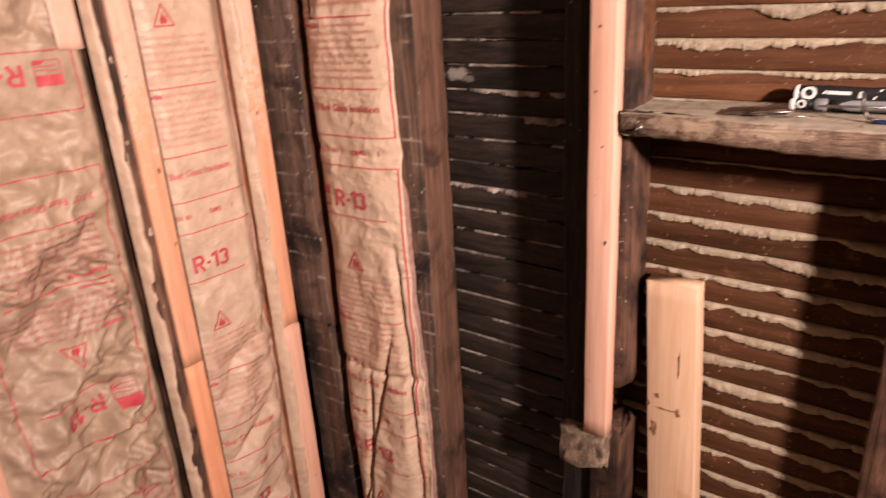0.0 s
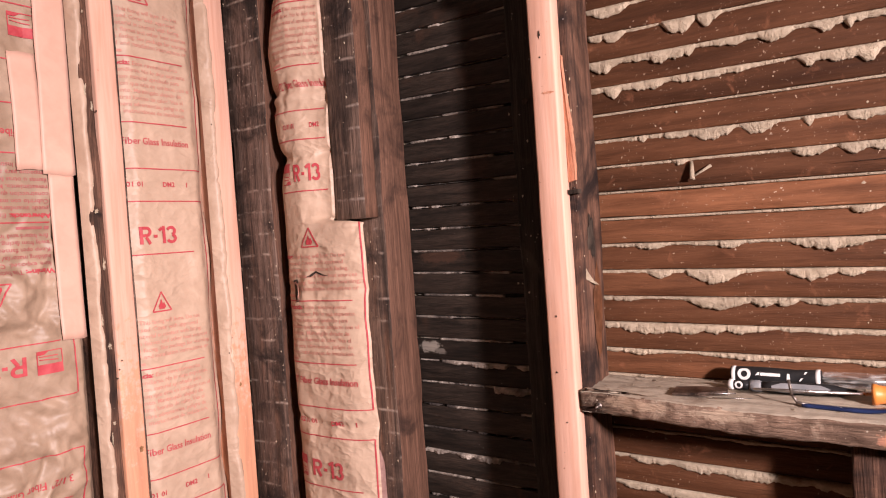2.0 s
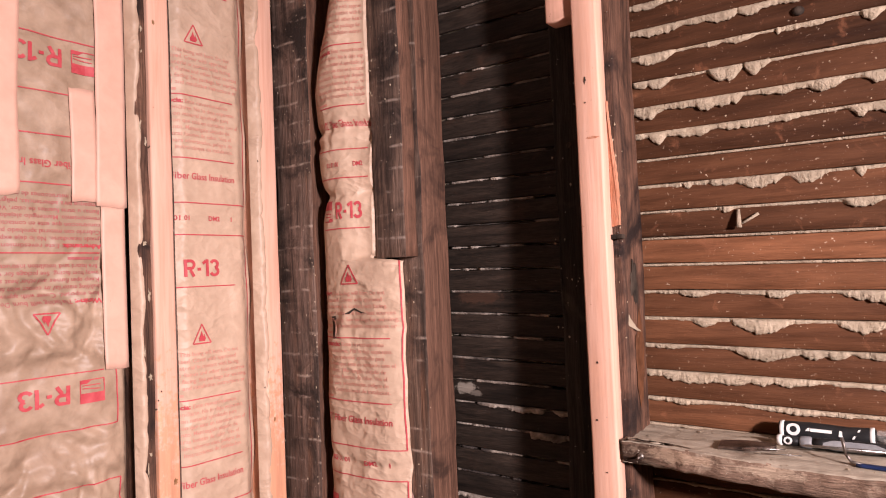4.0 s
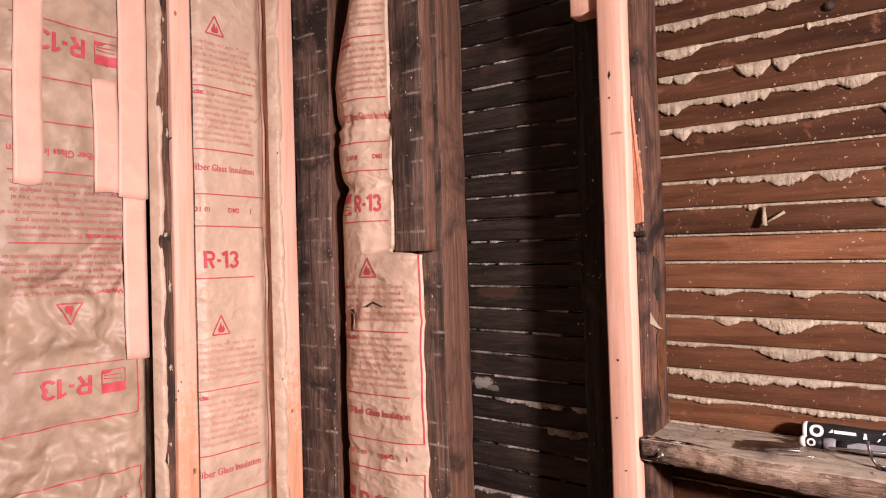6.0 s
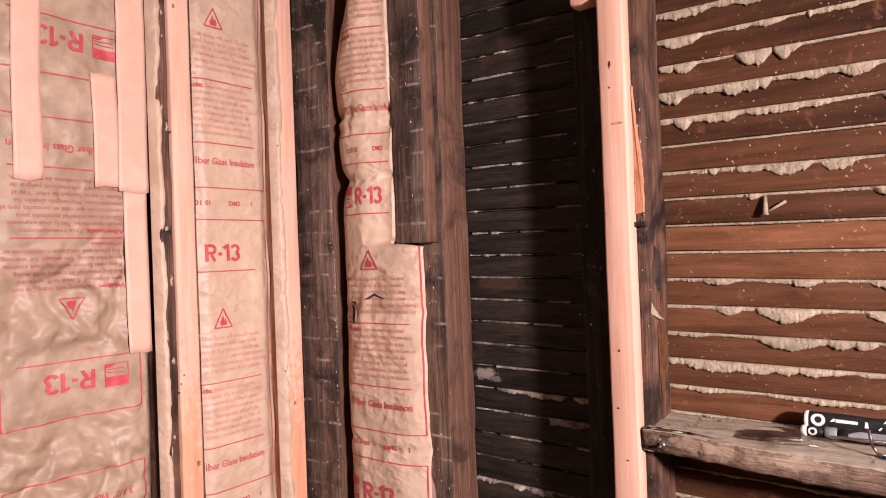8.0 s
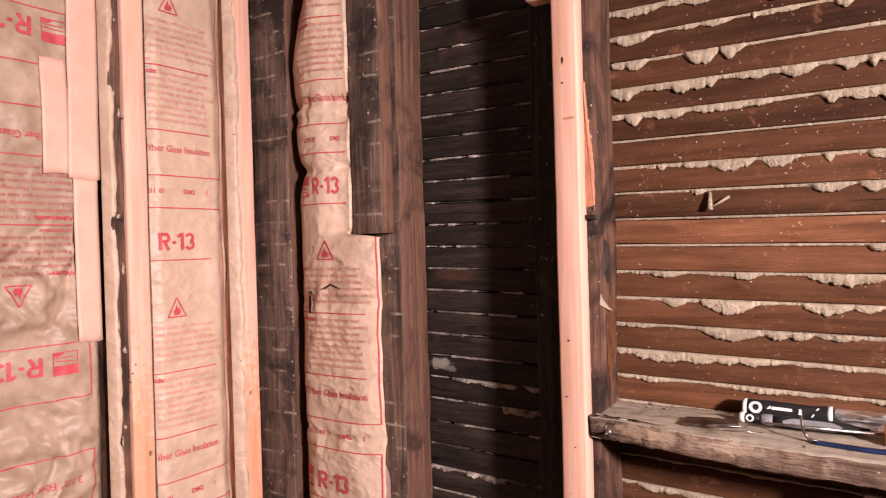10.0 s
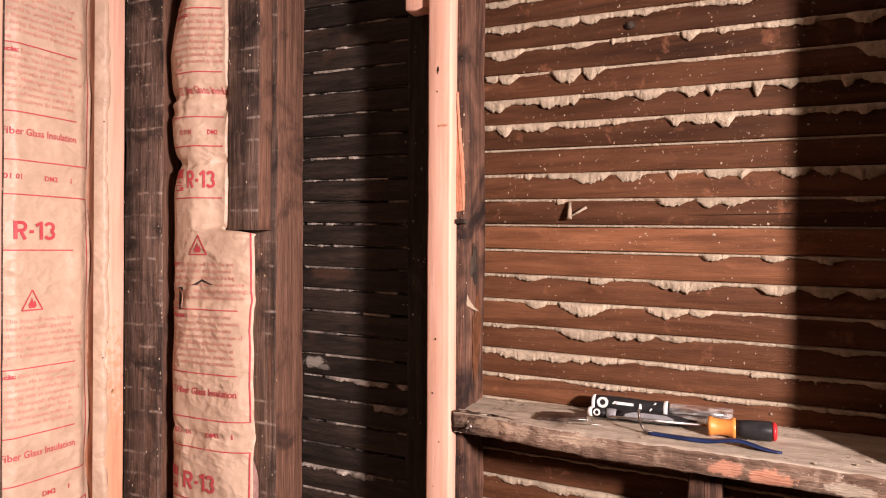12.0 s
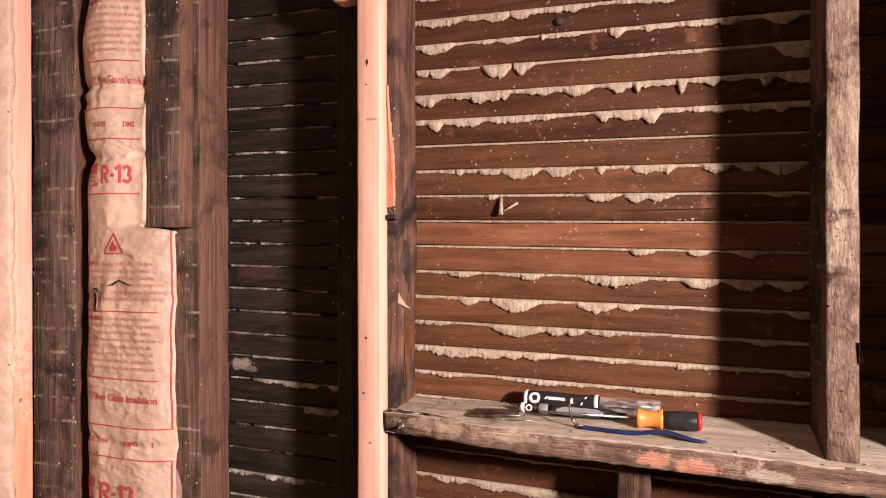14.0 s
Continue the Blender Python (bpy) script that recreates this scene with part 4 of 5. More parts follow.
for n in range(-2, 2):
    z = 1.583 + 0.584 * n

    def across_three(a, h):
        low = smooth_step(1.53, 1.47, h)
        return -0.983 - 0.038 * low + a * (0.68 + 0.395 * low)

    def on_three(a, b):
        return bay_three(across_three(a, z + b), z + b) + out_y

    def in_three(a, b):
        left, right = bay_three_edges(z + b)
        return left + 0.005 < across_three(a, z + b) < right - (0.0005 if z + b < 1.478 else 0.003) and 0.02 < z + b < TOP - 0.02

    print_box(on_three, in_three, batt_three, out_y)

# pink wool that shows where the facing stops short, and the torn hole in the facing
wool = bmesh.new()
rows = []
for j in range(240):
    z = 0.05 + 1.07 * j / 239
    left, right = bay_three_edges(z)
    w = smooth_step(1.12, 0.80, z) * (0.005 + 0.004 * noise.noise(Vector((z * 25, 8, 1))) + 0.004 * noise.noise(Vector((z * 90, 8, 1))))
    right -= 0.011 + 0.055 * smooth_step(0.99, 1.12, z)
    fuzz = 0.004 * noise.noise(Vector((z * 40, 1, 1))) + 0.003 * noise.noise(Vector((z * 140, 1, 1)))
    rows.append([wool.verts.new(p) for p in ((right - 0.03, 1.071, z), (right - 0.022 + w * 0.4, 1.067 + fuzz, z), (right - 0.020 + w * 0.5, 1.076 - fuzz, z), (right - 0.020 + w * 0.5, 1.0855, z))])
for a, b in zip(rows, rows[1:]):
    for j in range(3):
        wool.faces.new((a[j], b[j], b[j + 1], a[j + 1]))
part("glass_wool", wool, pink_wool, batt_three.parent, "pink glass wool edge")
# dark shapes laid on the paper give the shade inside the tears
for name, mat, label, out, pts in (
        ("torn_hole", char, "dark hole torn in the facing", 0.0022, [(-0.004, 0.006), (0.010, 0.008), (0.013, 0.002), (0.006, -0.002), (0.005, -0.022), (0.012, -0.036), (0.002, -0.038), (-0.003, -0.026), (-0.006, -0.010)]),
        ("torn_flap", tape_paper, "pale torn flap of facing", 0.0030, [(0.006, 0.000), (0.015, -0.002), (0.017, -0.020), (0.012, -0.036), (0.008, -0.030), (0.007, -0.014)]),
        ("torn_hole", char, "dark slit torn in the facing", 0.0022, [(0.030, 0.010), (0.046, 0.015), (0.062, 0.0235), (0.082, 0.016), (0.096, 0.013), (0.080, 0.0135), (0.062, 0.0195), (0.050, 0.012)])):
    tear = bmesh.new()
    tear.faces.new([tear.verts.new(bay_three(-0.951 + a, 1.366 + b) + Vector((0, -out - (0.25 * max(0, a - 0.006) if name == "torn_flap" else 0), 0))) for a, b in pts])
    part(name, tear, mat, batt_three, label, smooth=False)


# a row of worn red marks down the edge of the first batt's paper
for q in range(16):
    z, tall = 1.262 - 0.0245 * q, 0.004 + 0.006 * (q * 5 % 3) / 2
    bar = bmesh.new()
    pts = [(0.6835 + 0.0008 * math.sin(q * 2.1) + du, z + dz) for du, dz in ((-0.0022, -tall), (0.0, -tall), (0.0, tall), (-0.0022, tall))]
    bar.faces.new([bar.verts.new(bay_one(u, h) + out_x) for u, h in pts])
    part("edge_mark", bar, pale_ink, batt_one, smooth=False)

# strips of pale tape and loose flange over the first batt
def tape(u0, u1, z0, z1, label, drift=0.0, lift=0.0038):
    bm = bmesh.new()
    nu, nz = max(2, int((u1 - u0) / 0.006)), int((z1 - z0) / 0.012)
    rows = []
    for j in range(nz + 1):
        z = z0 + (z1 - z0) * j / nz
        shift = drift * (z - z0) + 0.003 * noise.noise(Vector((u0 * 9, z * 7, 3)))
        row = []
        for i in range(nu + 1):
            u = u0 + (u1 - u0) * i / nu + shift
            zz = z + 0.006 * noise.noise(Vector((u * 40, u0, 2))) * (j in (0, nz))
            p = bay_one(min(u, 0.693), zz)
            near = [bay_one(min(u + du, 0.679), zz + dz).x for du in (-0.012, 0.0, 0.012) for dz in (-0.036, -0.018, 0.0, 0.018, 0.036)]
            flat = 0.35 * max(near) + 0.65 * sum(near) / len(near) + lift
            row.append(bm.verts.new((max(flat, -1.1265) if u0 > 0.64 else flat, u, zz)))
        rows.append(row)
    for a, b in zip(rows, rows[1:]):
        for i in range(nu):
            bm.faces.new((a[i], a[i + 1], b[i + 1], b[i]))
    lower = bmesh.ops.extrude_face_region(bm, geom=bm.faces[:])
    bmesh.ops.translate(bm, verts=[g for g in lower["geom"] if isinstance(g, bmesh.types.BMVert)], vec=(-0.0006, 0, 0))
    thing("tape_strip", bm, tape_paper, label, "tape", "tape strips")


tape(0.473, 0.516, 1.602, TOP - 0.02, "long pale pink tape strip stuck on kraft paper", 0.01)
tape(0.598, 0.641, 1.597, 1.789, "short pale tape strip beside a longer one", -0.02)
tape(0.637, 0.691, 1.590, TOP - 0.02, "pale tape strip along the edge of the batt", 0.004, 0.0056)
tape(0.646, 0.688, 1.310, 1.594, "lower pale tape strip along the edge of the batt", -0.005, 0.0042)


# folded stapling flanges at the batts' edges
def flange(parent, u0, u1, x0, seed, z0=0.1, z1=TOP - 0.05):
    bm = bmesh.new()
    rows = []
    n = 240
    for j in range(n + 1):
        z = z0 + (z1 - z0) * j / n
        c = 0.007 * noise.noise(Vector((z * 11, seed, 1))) + 0.004 * noise.noise(Vector((z * 34, seed, 2))) + 0.0015 * noise.noise(Vector((z * 110, seed, 3)))
        side = 0.005 * noise.noise(Vector((z * 7, seed, 5))) + 0.002 * noise.noise(Vector((z * 45, seed, 6)))
        rows.append([bm.verts.new(p) for p in ((x0 - 0.012, u0, z), (x0 + 0.004 + c, u0 * 0.7 + u1 * 0.3, z), (x0 + 0.008 + 1.3 * c, u0 * 0.4 + u1 * 0.6 + 0.5 * c + side, z), (x0 + 0.001 + 0.5 * c, u1 + side, z), (x0 - 0.03, u1 + side, z))])
    for a, b in zip(rows, rows[1:]):
        for i in range(4):
            bm.faces.new((a[i], a[i + 1], b[i + 1], b[i]))
    part("flange", bm, kraft, parent.parent, "folded paper stapling flange")


flange(batt_one, 0.690, 0.710, -1.107, 4.0)
flange(batt_two, 0.953, 0.978, -1.104, 9.0)

# ---- splinters, nails and knocks on the studs ----


def splinter(pts, thick, mat, label, name="splinter"):
    """A split sliver: an outline in x and z, set y metres out and a little wavy."""
    bm = bmesh.new()
    front = [bm.verts.new((x, y - 0.002 * abs(noise.noise(Vector((x * 60, z * 60, 1)))), z)) for x, y, z in pts]
    back = [bm.verts.new((x, y + thick, z)) for x, y, z in pts]
    bm.faces.new(front)
    bm.faces.new(back[::-1])
    for i in range(len(pts)):
        j = (i + 1) % len(pts)
        bm.faces.new((front[i], back[i], back[j], front[j]))
    return thing(name, bm, mat, label, "splinter", smooth=False)


ragged_edge = [(-0.3785 + 0.0118 * smooth_step(1.712, 1.56, z) + 0.0022 * noise.noise(Vector((z * 130, 2, 2))), 1.071, z) for z in (1.712 - 0.0068 * i for i in range(30))]
splinter([(-0.3795, 1.073, 1.715), *ragged_edge, (-0.3795, 1.073, 1.512)], 0.0075, fresh_split, "fresh orange split along the dark stud")
splinter([(-0.379, 1.066, 1.500), (-0.362, 1.066, 1.500), (-0.362, 1.066, 1.493), (-0.379, 1.066, 1.493)], 0.014, char, "dark ledge at the notch in the stud", "notch_ledge")
splinter([(-0.3665, 1.086, 1.378), (-0.3650, 1.092, 1.366), (-0.362, 1.110, 1.350), (-0.3605, 1.128, 1.342), (-0.362, 1.112, 1.345), (-0.366, 1.088, 1.355)], 0.002, plaster, "pale flake hanging on the dark stud", "paint_flake")
splinter([(-1.105, 1.055, 1.13), (-1.098, 1.053, 1.13), (-1.096, 1.053, 1.06), (-1.100, 1.053, 1.03), (-1.106, 1.055, 1.05)], 0.006, fresh_split, "orange split on the dark corner post")
splinter([(0.2895, 1.048, 1.325), (0.2910, 1.047, 1.320), (0.2945, 1.044, 1.300), (0.2930, 1.046, 1.298), (0.2905, 1.048, 1.308)], 0.004, brown_stud, "dark splinter curling off the pale stud")


def nail(x, y, z, tilt, long=0.028, thick=0.0016, name="nail_head", owner=None):
    bm = bmesh.new()
    m = look((x, y, z), (x + tilt[0], y + tilt[1], z + tilt[2]))
    bmesh.ops.create_cone(bm, cap_ends=True, segments=8, radius1=thick, radius2=thick * 0.8, depth=long, matrix=m @ Matrix.Translation((0, 0, -long / 2)))
    bmesh.ops.create_cone(bm, cap_ends=True, segments=10, radius1=thick * 2.2, radius2=thick * 2.2, depth=0.0014, matrix=m @ Matrix.Translation((0, 0, -long)))
    return part(name, bm, nail_steel, owner)


bm = bmesh.new()
for place, target, long, wide in (((-0.213, FACE - 0.004, 1.531), (-0.211, FACE - 0.014, 1.50), 0.030, 0.0042), ((-0.207, FACE - 0.012, 1.508), (-0.184, FACE - 0.004, 1.522), 0.028, 0.0026)):
    m = look(place, target)
    bmesh.ops.create_cone(bm, cap_ends=True, segments=9, radius1=wide, radius2=wide * 0.6, depth=long, matrix=m @ Matrix.Translation((0, 0, -long / 2)))
thing("plaster_drip", bm, plaster, "drip of plaster hanging in a loop from the lath", "plaster")

random.seed(11)
for z, x, y in ((1.62, -0.405, 1.0495), (1.70, -0.403, 1.0495), (1.78, -0.409, 1.0495), (1.215, -0.395, 1.0495), (1.08, -0.407, 1.0495)):
    nail(x, y + 0.0005, z, (0.0, 1, 0.02), 0.004, 0.0009, owner=new_stud)
for x, y, z in nail_places:
    nail(x, y, z, (0, 1, 0), 0.012, 0.0022, owner=shelf)
for j in range(9):
    z = 1.20 + 0.07 * j + random.uniform(-0.02, 0.02)
    nail(random.choice((0.263, 0.288)) + random.uniform(-0.003, 0.003), 1.0545, z, (0, 1, 0), 0.004, 0.0012, owner=pale_post)
for owner, x0, x1, y, z0, z1 in ((corner_post, -1.115, -1.02, 1.0295, 0.75, 2.1), (sawn_piece, -0.850, -0.784, 1.0445, 1.50, 2.1), (brown_post, -0.805, -0.775, 1.0865, 0.6, 1.46),
                                 (black_stud, -0.486, -0.436, 1.1015, 0.7, 2.0), (old_right, -0.38, -0.369, 1.0790, 0.75, 2.0)):
    z = z0
    while z < z1:
        nail(random.uniform(x0 + 0.008, x1 - 0.008), y, z + random.uniform(-0.008, 0.008), (random.uniform(-0.3, 0.3), 1, random.uniform(-0.3, 0.3)), random.uniform(0.003, 0.008), 0.0011, "lath_nail", owner)
        z += PITCH * random.choice((1, 2, 2, 3))
    verts, faces = [], []
    for i in range(120 if owner is corner_post else 40):
        edge = random.choice((x0 - 0.003, x1 + 0.003, random.uniform(x0, x1)))
        v, r = Vector((edge + random.gauss(0, 0.004), y + 0.0006, random.uniform(z0, z1))), random.uniform(0.0005, 0.0018)
        n = len(verts)
        for q in ((1, 0, 0), (-1, 0, 0), (0, -1, 0), (0, 0, 1.6), (0, 0, -1.6)):
            verts.append(v + Vector(q) * r * random.uniform(0.6, 1.4) - owner.location)
        faces += [(n + p, n + q, n + 2) for p, q in ((0, 3), (3, 1), (1, 4), (4, 0))]
    me = bpy.data.meshes.new("plaster_flecks")
    me.from_pydata(verts, [], faces)
    me.materials.append(plaster)
    flecks = new("plaster_flecks", me)
    flecks.parent = owner
    tagged(flecks, "pale plaster flecks on dark wood", kind="stuff")
splat("knot_hole", black_stud, char, (-0.4592, 1.0995, 1.6582), 0.005, 0.006, 0.4, 41, "black knot hole", 0.0012)
splat("hollow", old_right, char, (-0.3655, 1.118, 1.422), 0.014, 0.034, 0.5, 21, "dark hollow knot", 0.0012, "x")
splat("worn_patch", old_right, lath_wood, (-0.3655, 1.13, 1.30), 0.018, 0.07, 0.4, 23, "brown worn patch", 0.0008, "x")

for owner, y0, y1, spots in ((left_stud, 0.7185, 0.7655, ((0.755, 1.095, 0.007), (0.735, 1.93, 0.005), (0.758, 0.957, 0.005))), (corner_stud, 0.959, 1.003, ((0.985, 1.16, 0.005), (0.972, 1.52, 0.004)))):
    for ky, kz, r in spots:
        splat("knot", owner, knot_wood, (-1.0994, ky, kz), r * 0.5, r * 0.8, 0.5, int(kz * 100), "small brown knot", 0.0005, "x")
    for kz in (1.245, 1.23, 1.26, 0.9, 1.7):
        splat("nail_hole", owner, char, (-1.0994, y0 + 0.012 + 0.01 * math.sin(kz * 40), kz), 0.0013, 0.0016, 0.3, int(kz * 1000), "dark nail hole", 0.0004, "x")

for kx, kz, across, up in ((-0.4035, 1.748, 0.0016, 0.005), (-0.405, 1.712, 0.001, 0.0012), (-0.4055, 1.30, 0.0012, 0.0016), (-0.3985, 1.13, 0.001, 0.001), (-0.411, 1.21, 0.0014, 0.0014), (-0.39, 0.98, 0.0016, 0.003)):
    splat("nail_hole", new_stud, char, (kx, 1.0494, kz), across, up, 0.5, int(kz * 1000), "dark nail hole", 0.0004)
splat("scrape", new_stud, fresh_split, (-0.396, 1.0495, 1.655), 0.010, 0.0022, 0.7, 51, "rusty brown scrape", 0.0003)
for q in range(14):
    kz = 0.85 + 0.083 * q + 0.03 * math.sin(q * 2.7)
    splat("pale_fleck", dark_edge, plaster, (-1.1015, 0.7095 + 0.006 * math.sin(q * 3.9), kz), 0.0012 + 0.0009 * (q % 3), 0.003 + 0.0022 * (q % 4), 0.9, 60 + q, "pale fleck of dust", 0.0005, "x")

# knot hole in one lath
bm = bmesh.new()
bmesh.ops.create_circle(bm, cap_ends=True, segments=14, radius=0.0085, matrix=Matrix.Translation((-0.1136, FACE - 0.0035, 1.8208)) @ pose(0, 0, 0, 90, 0, 0) @ Matrix.Diagonal((1, 0.8, 1, 1)))
bmesh.ops.solidify(bm, geom=bm.faces[:], thickness=0.003)
thing("lath_knot", bm, char, "dark round knot in a brown lath", "knot")

# crumbs of plaster stuck to laths and studs, and lying on the shelf
random.seed(5)
for name, count, label, mat in (("plaster_crumbs", 330, "pale plaster crumbs stuck to the laths", plaster), ("shelf_debris", 420, "plaster crumbs and grit strewn on the shelf", plaster)):
    verts, faces = [], []
    for i in range(count):
        if name == "plaster_crumbs":
            x, z = random.choice((random.uniform(-0.36, 0.25), random.gauss(0.06, 0.05))), random.uniform(0.55, 2.1)
            c, r = Vector((x, FACE - 0.0004, z)), random.uniform(0.0004, 0.0011) * random.choice((1, 1, 1, 1.6))
        else:
            x, y = random.uniform(-0.36, 0.36), random.choice((random.uniform(1.03, 1.17), random.uniform(1.14, 1.176)))
            c, r = Vector((x, y, shelf_z(x, y) + 0.001)), random.uniform(0.0004, 0.0014) * random.choice((1, 1, 1, 1, 2))
        b = len(verts)
        for d in ((1, 0, 0), (-1, 0, 0), (0, 1, 0), (0, -1, 0), (0, 0, 1), (0, 0, -1)):
            verts.append(c + Vector(d) * r * random.uniform(0.6, 1.3) * (0.5 if (d[1] if name == "plaster_crumbs" else d[2]) else 1.5))
        faces += [(b + p, b + q, b + s) for p, q, s in ((0, 2, 4), (2, 1, 4), (1, 3, 4), (3, 0, 4), (2, 0, 5), (1, 2, 5), (3, 1, 5), (0, 3, 5))]
    me = bpy.data.meshes.new(name)
    me.from_pydata(verts, [], faces)
    me.materials.append(mat)
    tagged(new(name, me), label, "debris", kind="stuff")

# ---- tools on the shelf ----
rubber_black = material("black_rubber", (0.012, 0.012, 0.013), (0.028, 0.027, 0.027), (1, 1, 1), 60, 0.45, 0.1, 6, vary=0.0, specks=(0.3, 0.26, 0.22), speck_at=0.76, gloss=0.16)
white_ink = material("white_marking", (0.68, 0.66, 0.62), (0.8, 0.78, 0.74), (1, 1, 1), 60, 0.5, 0.0, 6, vary=0.0)
grey_grip = material("grey_rubber", (0.17, 0.17, 0.175), (0.25, 0.25, 0.255), (1, 1, 1), 60, 0.5, 0.1, 6, vary=0.0)
orange_plastic = material("orange_plastic", (0.66, 0.225, 0.045), (0.74, 0.285, 0.07), (1, 1, 1), 60, 0.4, 0.05, 6, vary=0.0, gloss=0.5)
red_plastic = material("red_plastic", (0.5, 0.02, 0.025), (0.6, 0.04, 0.04), (1, 1, 1), 60, 0.4, 0.05, 6, vary=0.0)
blue_paint = material("blue_paint", (0.006, 0.013, 0.048), (0.012, 0.026, 0.092), (1, 1, 1), 40, 0.4, 0.15, 6, stain=(0.02, 0.018, 0.018), stain_scale=60, stain_at=(0.6, 0.7), vary=0.0, gloss=0.5)
bright_steel = material("tool_steel", (0.35, 0.33, 0.31), (0.6, 0.57, 0.54), (1, 1, 1), 60, 0.3, 0.1, 6, metal=1.0, vary=0.0)
brown_steel = material("tarnished_blade", (0.09, 0.058, 0.043), (0.19, 0.13, 0.10), (1, 1, 1), 50, 0.42, 0.2, 6, metal=0.6, stain=(0.03, 0.02, 0.016), stain_scale=40, vary=0.0)
clear_plastic = material("scuffed_clear_plastic", (0.55, 0.53, 0.50), (0.75, 0.72, 0.68), (0.4, 3, 3), 60, 0.25, 0.2, 4, vary=0.0, gloss=0.6)
cp = clear_plastic.node_tree
clear_mix, see_through = cp.nodes.new("ShaderNodeMixShader"), cp.nodes.new("ShaderNodeBsdfTransparent")
scuffs, scuff_ramp = cp.nodes.new("ShaderNodeTexNoise"), cp.nodes.new("ShaderNodeMapRange")
scuffs.inputs["Scale"].default_value, scuffs.inputs["Detail"].default_value = 5.0, 4.0
scuff_ramp.inputs[1].default_value, scuff_ramp.inputs[2].default_value = 0.46, 0.68
scuff_ramp.inputs[3].default_value, scuff_ramp.inputs[4].default_value = 0.05, 0.45
cp.links.new(scuffs.outputs["Fac"], scuff_ramp.inputs[0])
cp.links.new(scuff_ramp.outputs[0], clear_mix.inputs[0])
cp.links.new(see_through.outputs[0], clear_mix.inputs[1])
cp.links.new(cp.nodes["Principled BSDF"].outputs[0], clear_mix.inputs[2])
cp.links.new(clear_mix.outputs[0], cp.nodes["Material Output"].inputs["Surface"])


def lathe(bm, m, profile, segments=20, flat=1.0):
    """A turned body along local x: profile of (x, radius)."""
    rings = []
    for x, r in profile:
        rings.append([bm.verts.new(m @ Vector((x, r * math.cos(a), flat * r * math.sin(a)))) for a in (2 * math.pi * i / segments for i in range(segments))])
    for a, b in zip(rings, rings[1:]):
        for i in range(segments):
            bm.faces.new((a[i], a[(i + 1) % segments], b[(i + 1) % segments], b[i]))
    bm.faces.new(rings[0][::-1])
    bm.faces.new(rings[-1])


def turned(name, m, profile, mat, parent, label="", flat=1.0, segments=20):
    bm = bmesh.new()
    lathe(bm, m, profile, segments, flat)
    return part(name, bm, mat, parent, label)


def lying(x0, y0, x1, y1, radius0, radius1):
    """The pose of a tool that lies on the shelf from one place to another, along its local x."""
    a = Vector((x0, y0, shelf_z(x0, y0) + radius0))
    b = Vector((x1, y1, shelf_z(x1, y1) + radius1))
    d = (b - a).normalized()
    side = Vector((0, 0, 1)).cross(d).normalized()
    up = d.cross(side)
    m = Matrix((d, side, up)).transposed().to_4x4()
    m.translation = a
    return m, (b - a).length


def mark(m, x, angle, shape, radius, mat, parent, name, label=""):
    """A flat mark wrapped on a round handle: shape is a list of (along, around) outlines in metres."""
    bm = bmesh.new()
    for outline in shape:
        vs = []
        for a, c in outline:
            t = angle + c / radius
            vs.append(bm.verts.new(m @ Vector((x + a, -(radius + 0.0004) * math.cos(t), (radius + 0.0004) * math.sin(t)))))
        bm.faces.new(vs)
    return part(name, bm, mat, parent, label, smooth=False)


def ring_shape(r0, r1, n=16):
    out = []
    for i in range(n):
        a, b = 2 * math.pi * i / n, 2 * math.pi * (i + 1) / n
        out.append([(r0 * math.cos(a), r0 * math.sin(a)), (r1 * math.cos(a), r1 * math.sin(a)), (r1 * math.cos(b), r1 * math.sin(b)), (r0 * math.cos(b), r0 * math.sin(b))])
    return out


# thick black driver with white markings and a clear bit tube
m, long = lying(-0.190, 1.157, 0.046, 1.160, 0.0140, 0.0120)
root = empty("multi_bit_screwdriver", m.translation, "black rubber multi-bit screwdriver with white markings and clear tube", "screwdriver", "tools on the shelf")
handle = turned("handle", m, [(0.0205, 0.009), (0.0212, 0.0130), (0.024, 0.0138), (0.06, 0.0142), (0.09, 0.0130), (0.11, 0.0118), (0.128, 0.0128), (0.141, 0.0132), (0.143, 0.011)], rubber_black, root)
turned("end_band", m, [(0.0225, 0.0130), (0.023, 0.0142), (0.028, 0.0143), (0.0285, 0.0130)], white_ink, handle, "white end band")
turned("collar_band", m, [(0.135, 0.0125), (0.1355, 0.0136), (0.141, 0.0137), (0.1415, 0.0125)], white_ink, handle, "white collar band")
mark(m, 0.041, 0.40, ring_shape(0.0046, 0.0092), 0.0143, white_ink, handle, "ring_mark", "white ring marking")
mark(m, 0.056, 0.42, [[(0, -0.002), (0.004, 0.003), (0.006, 0.003), (0.006, -0.001)], [(0.007, -0.002), (0.034, -0.0025), (0.034, 0.0018), (0.007, 0.0025)]], 0.0145, white_ink, handle, "maker_mark", "white maker's mark as a plain bar")
mark(m, 0.098, 0.3, [[(0, -0.004), (0.005, -0.004), (0.004, 0.004), (0.001, 0.004)]], 0.0135, white_ink, handle, "size_mark")
mark(m, 0.114, 0.4, [[(0, -0.007), (0.0025, -0.007), (0.011, 0.007), (0.0085, 0.007)]], 0.0133, white_ink, handle, "slash_mark")
turned("bit_tube", m, [(0.143, 0.0105), (0.147, 0.0118), (0.20, 0.0115), (0.234, 0.0112), (0.236, 0.0100)], clear_plastic, root, "scuffed clear plastic bit tube")
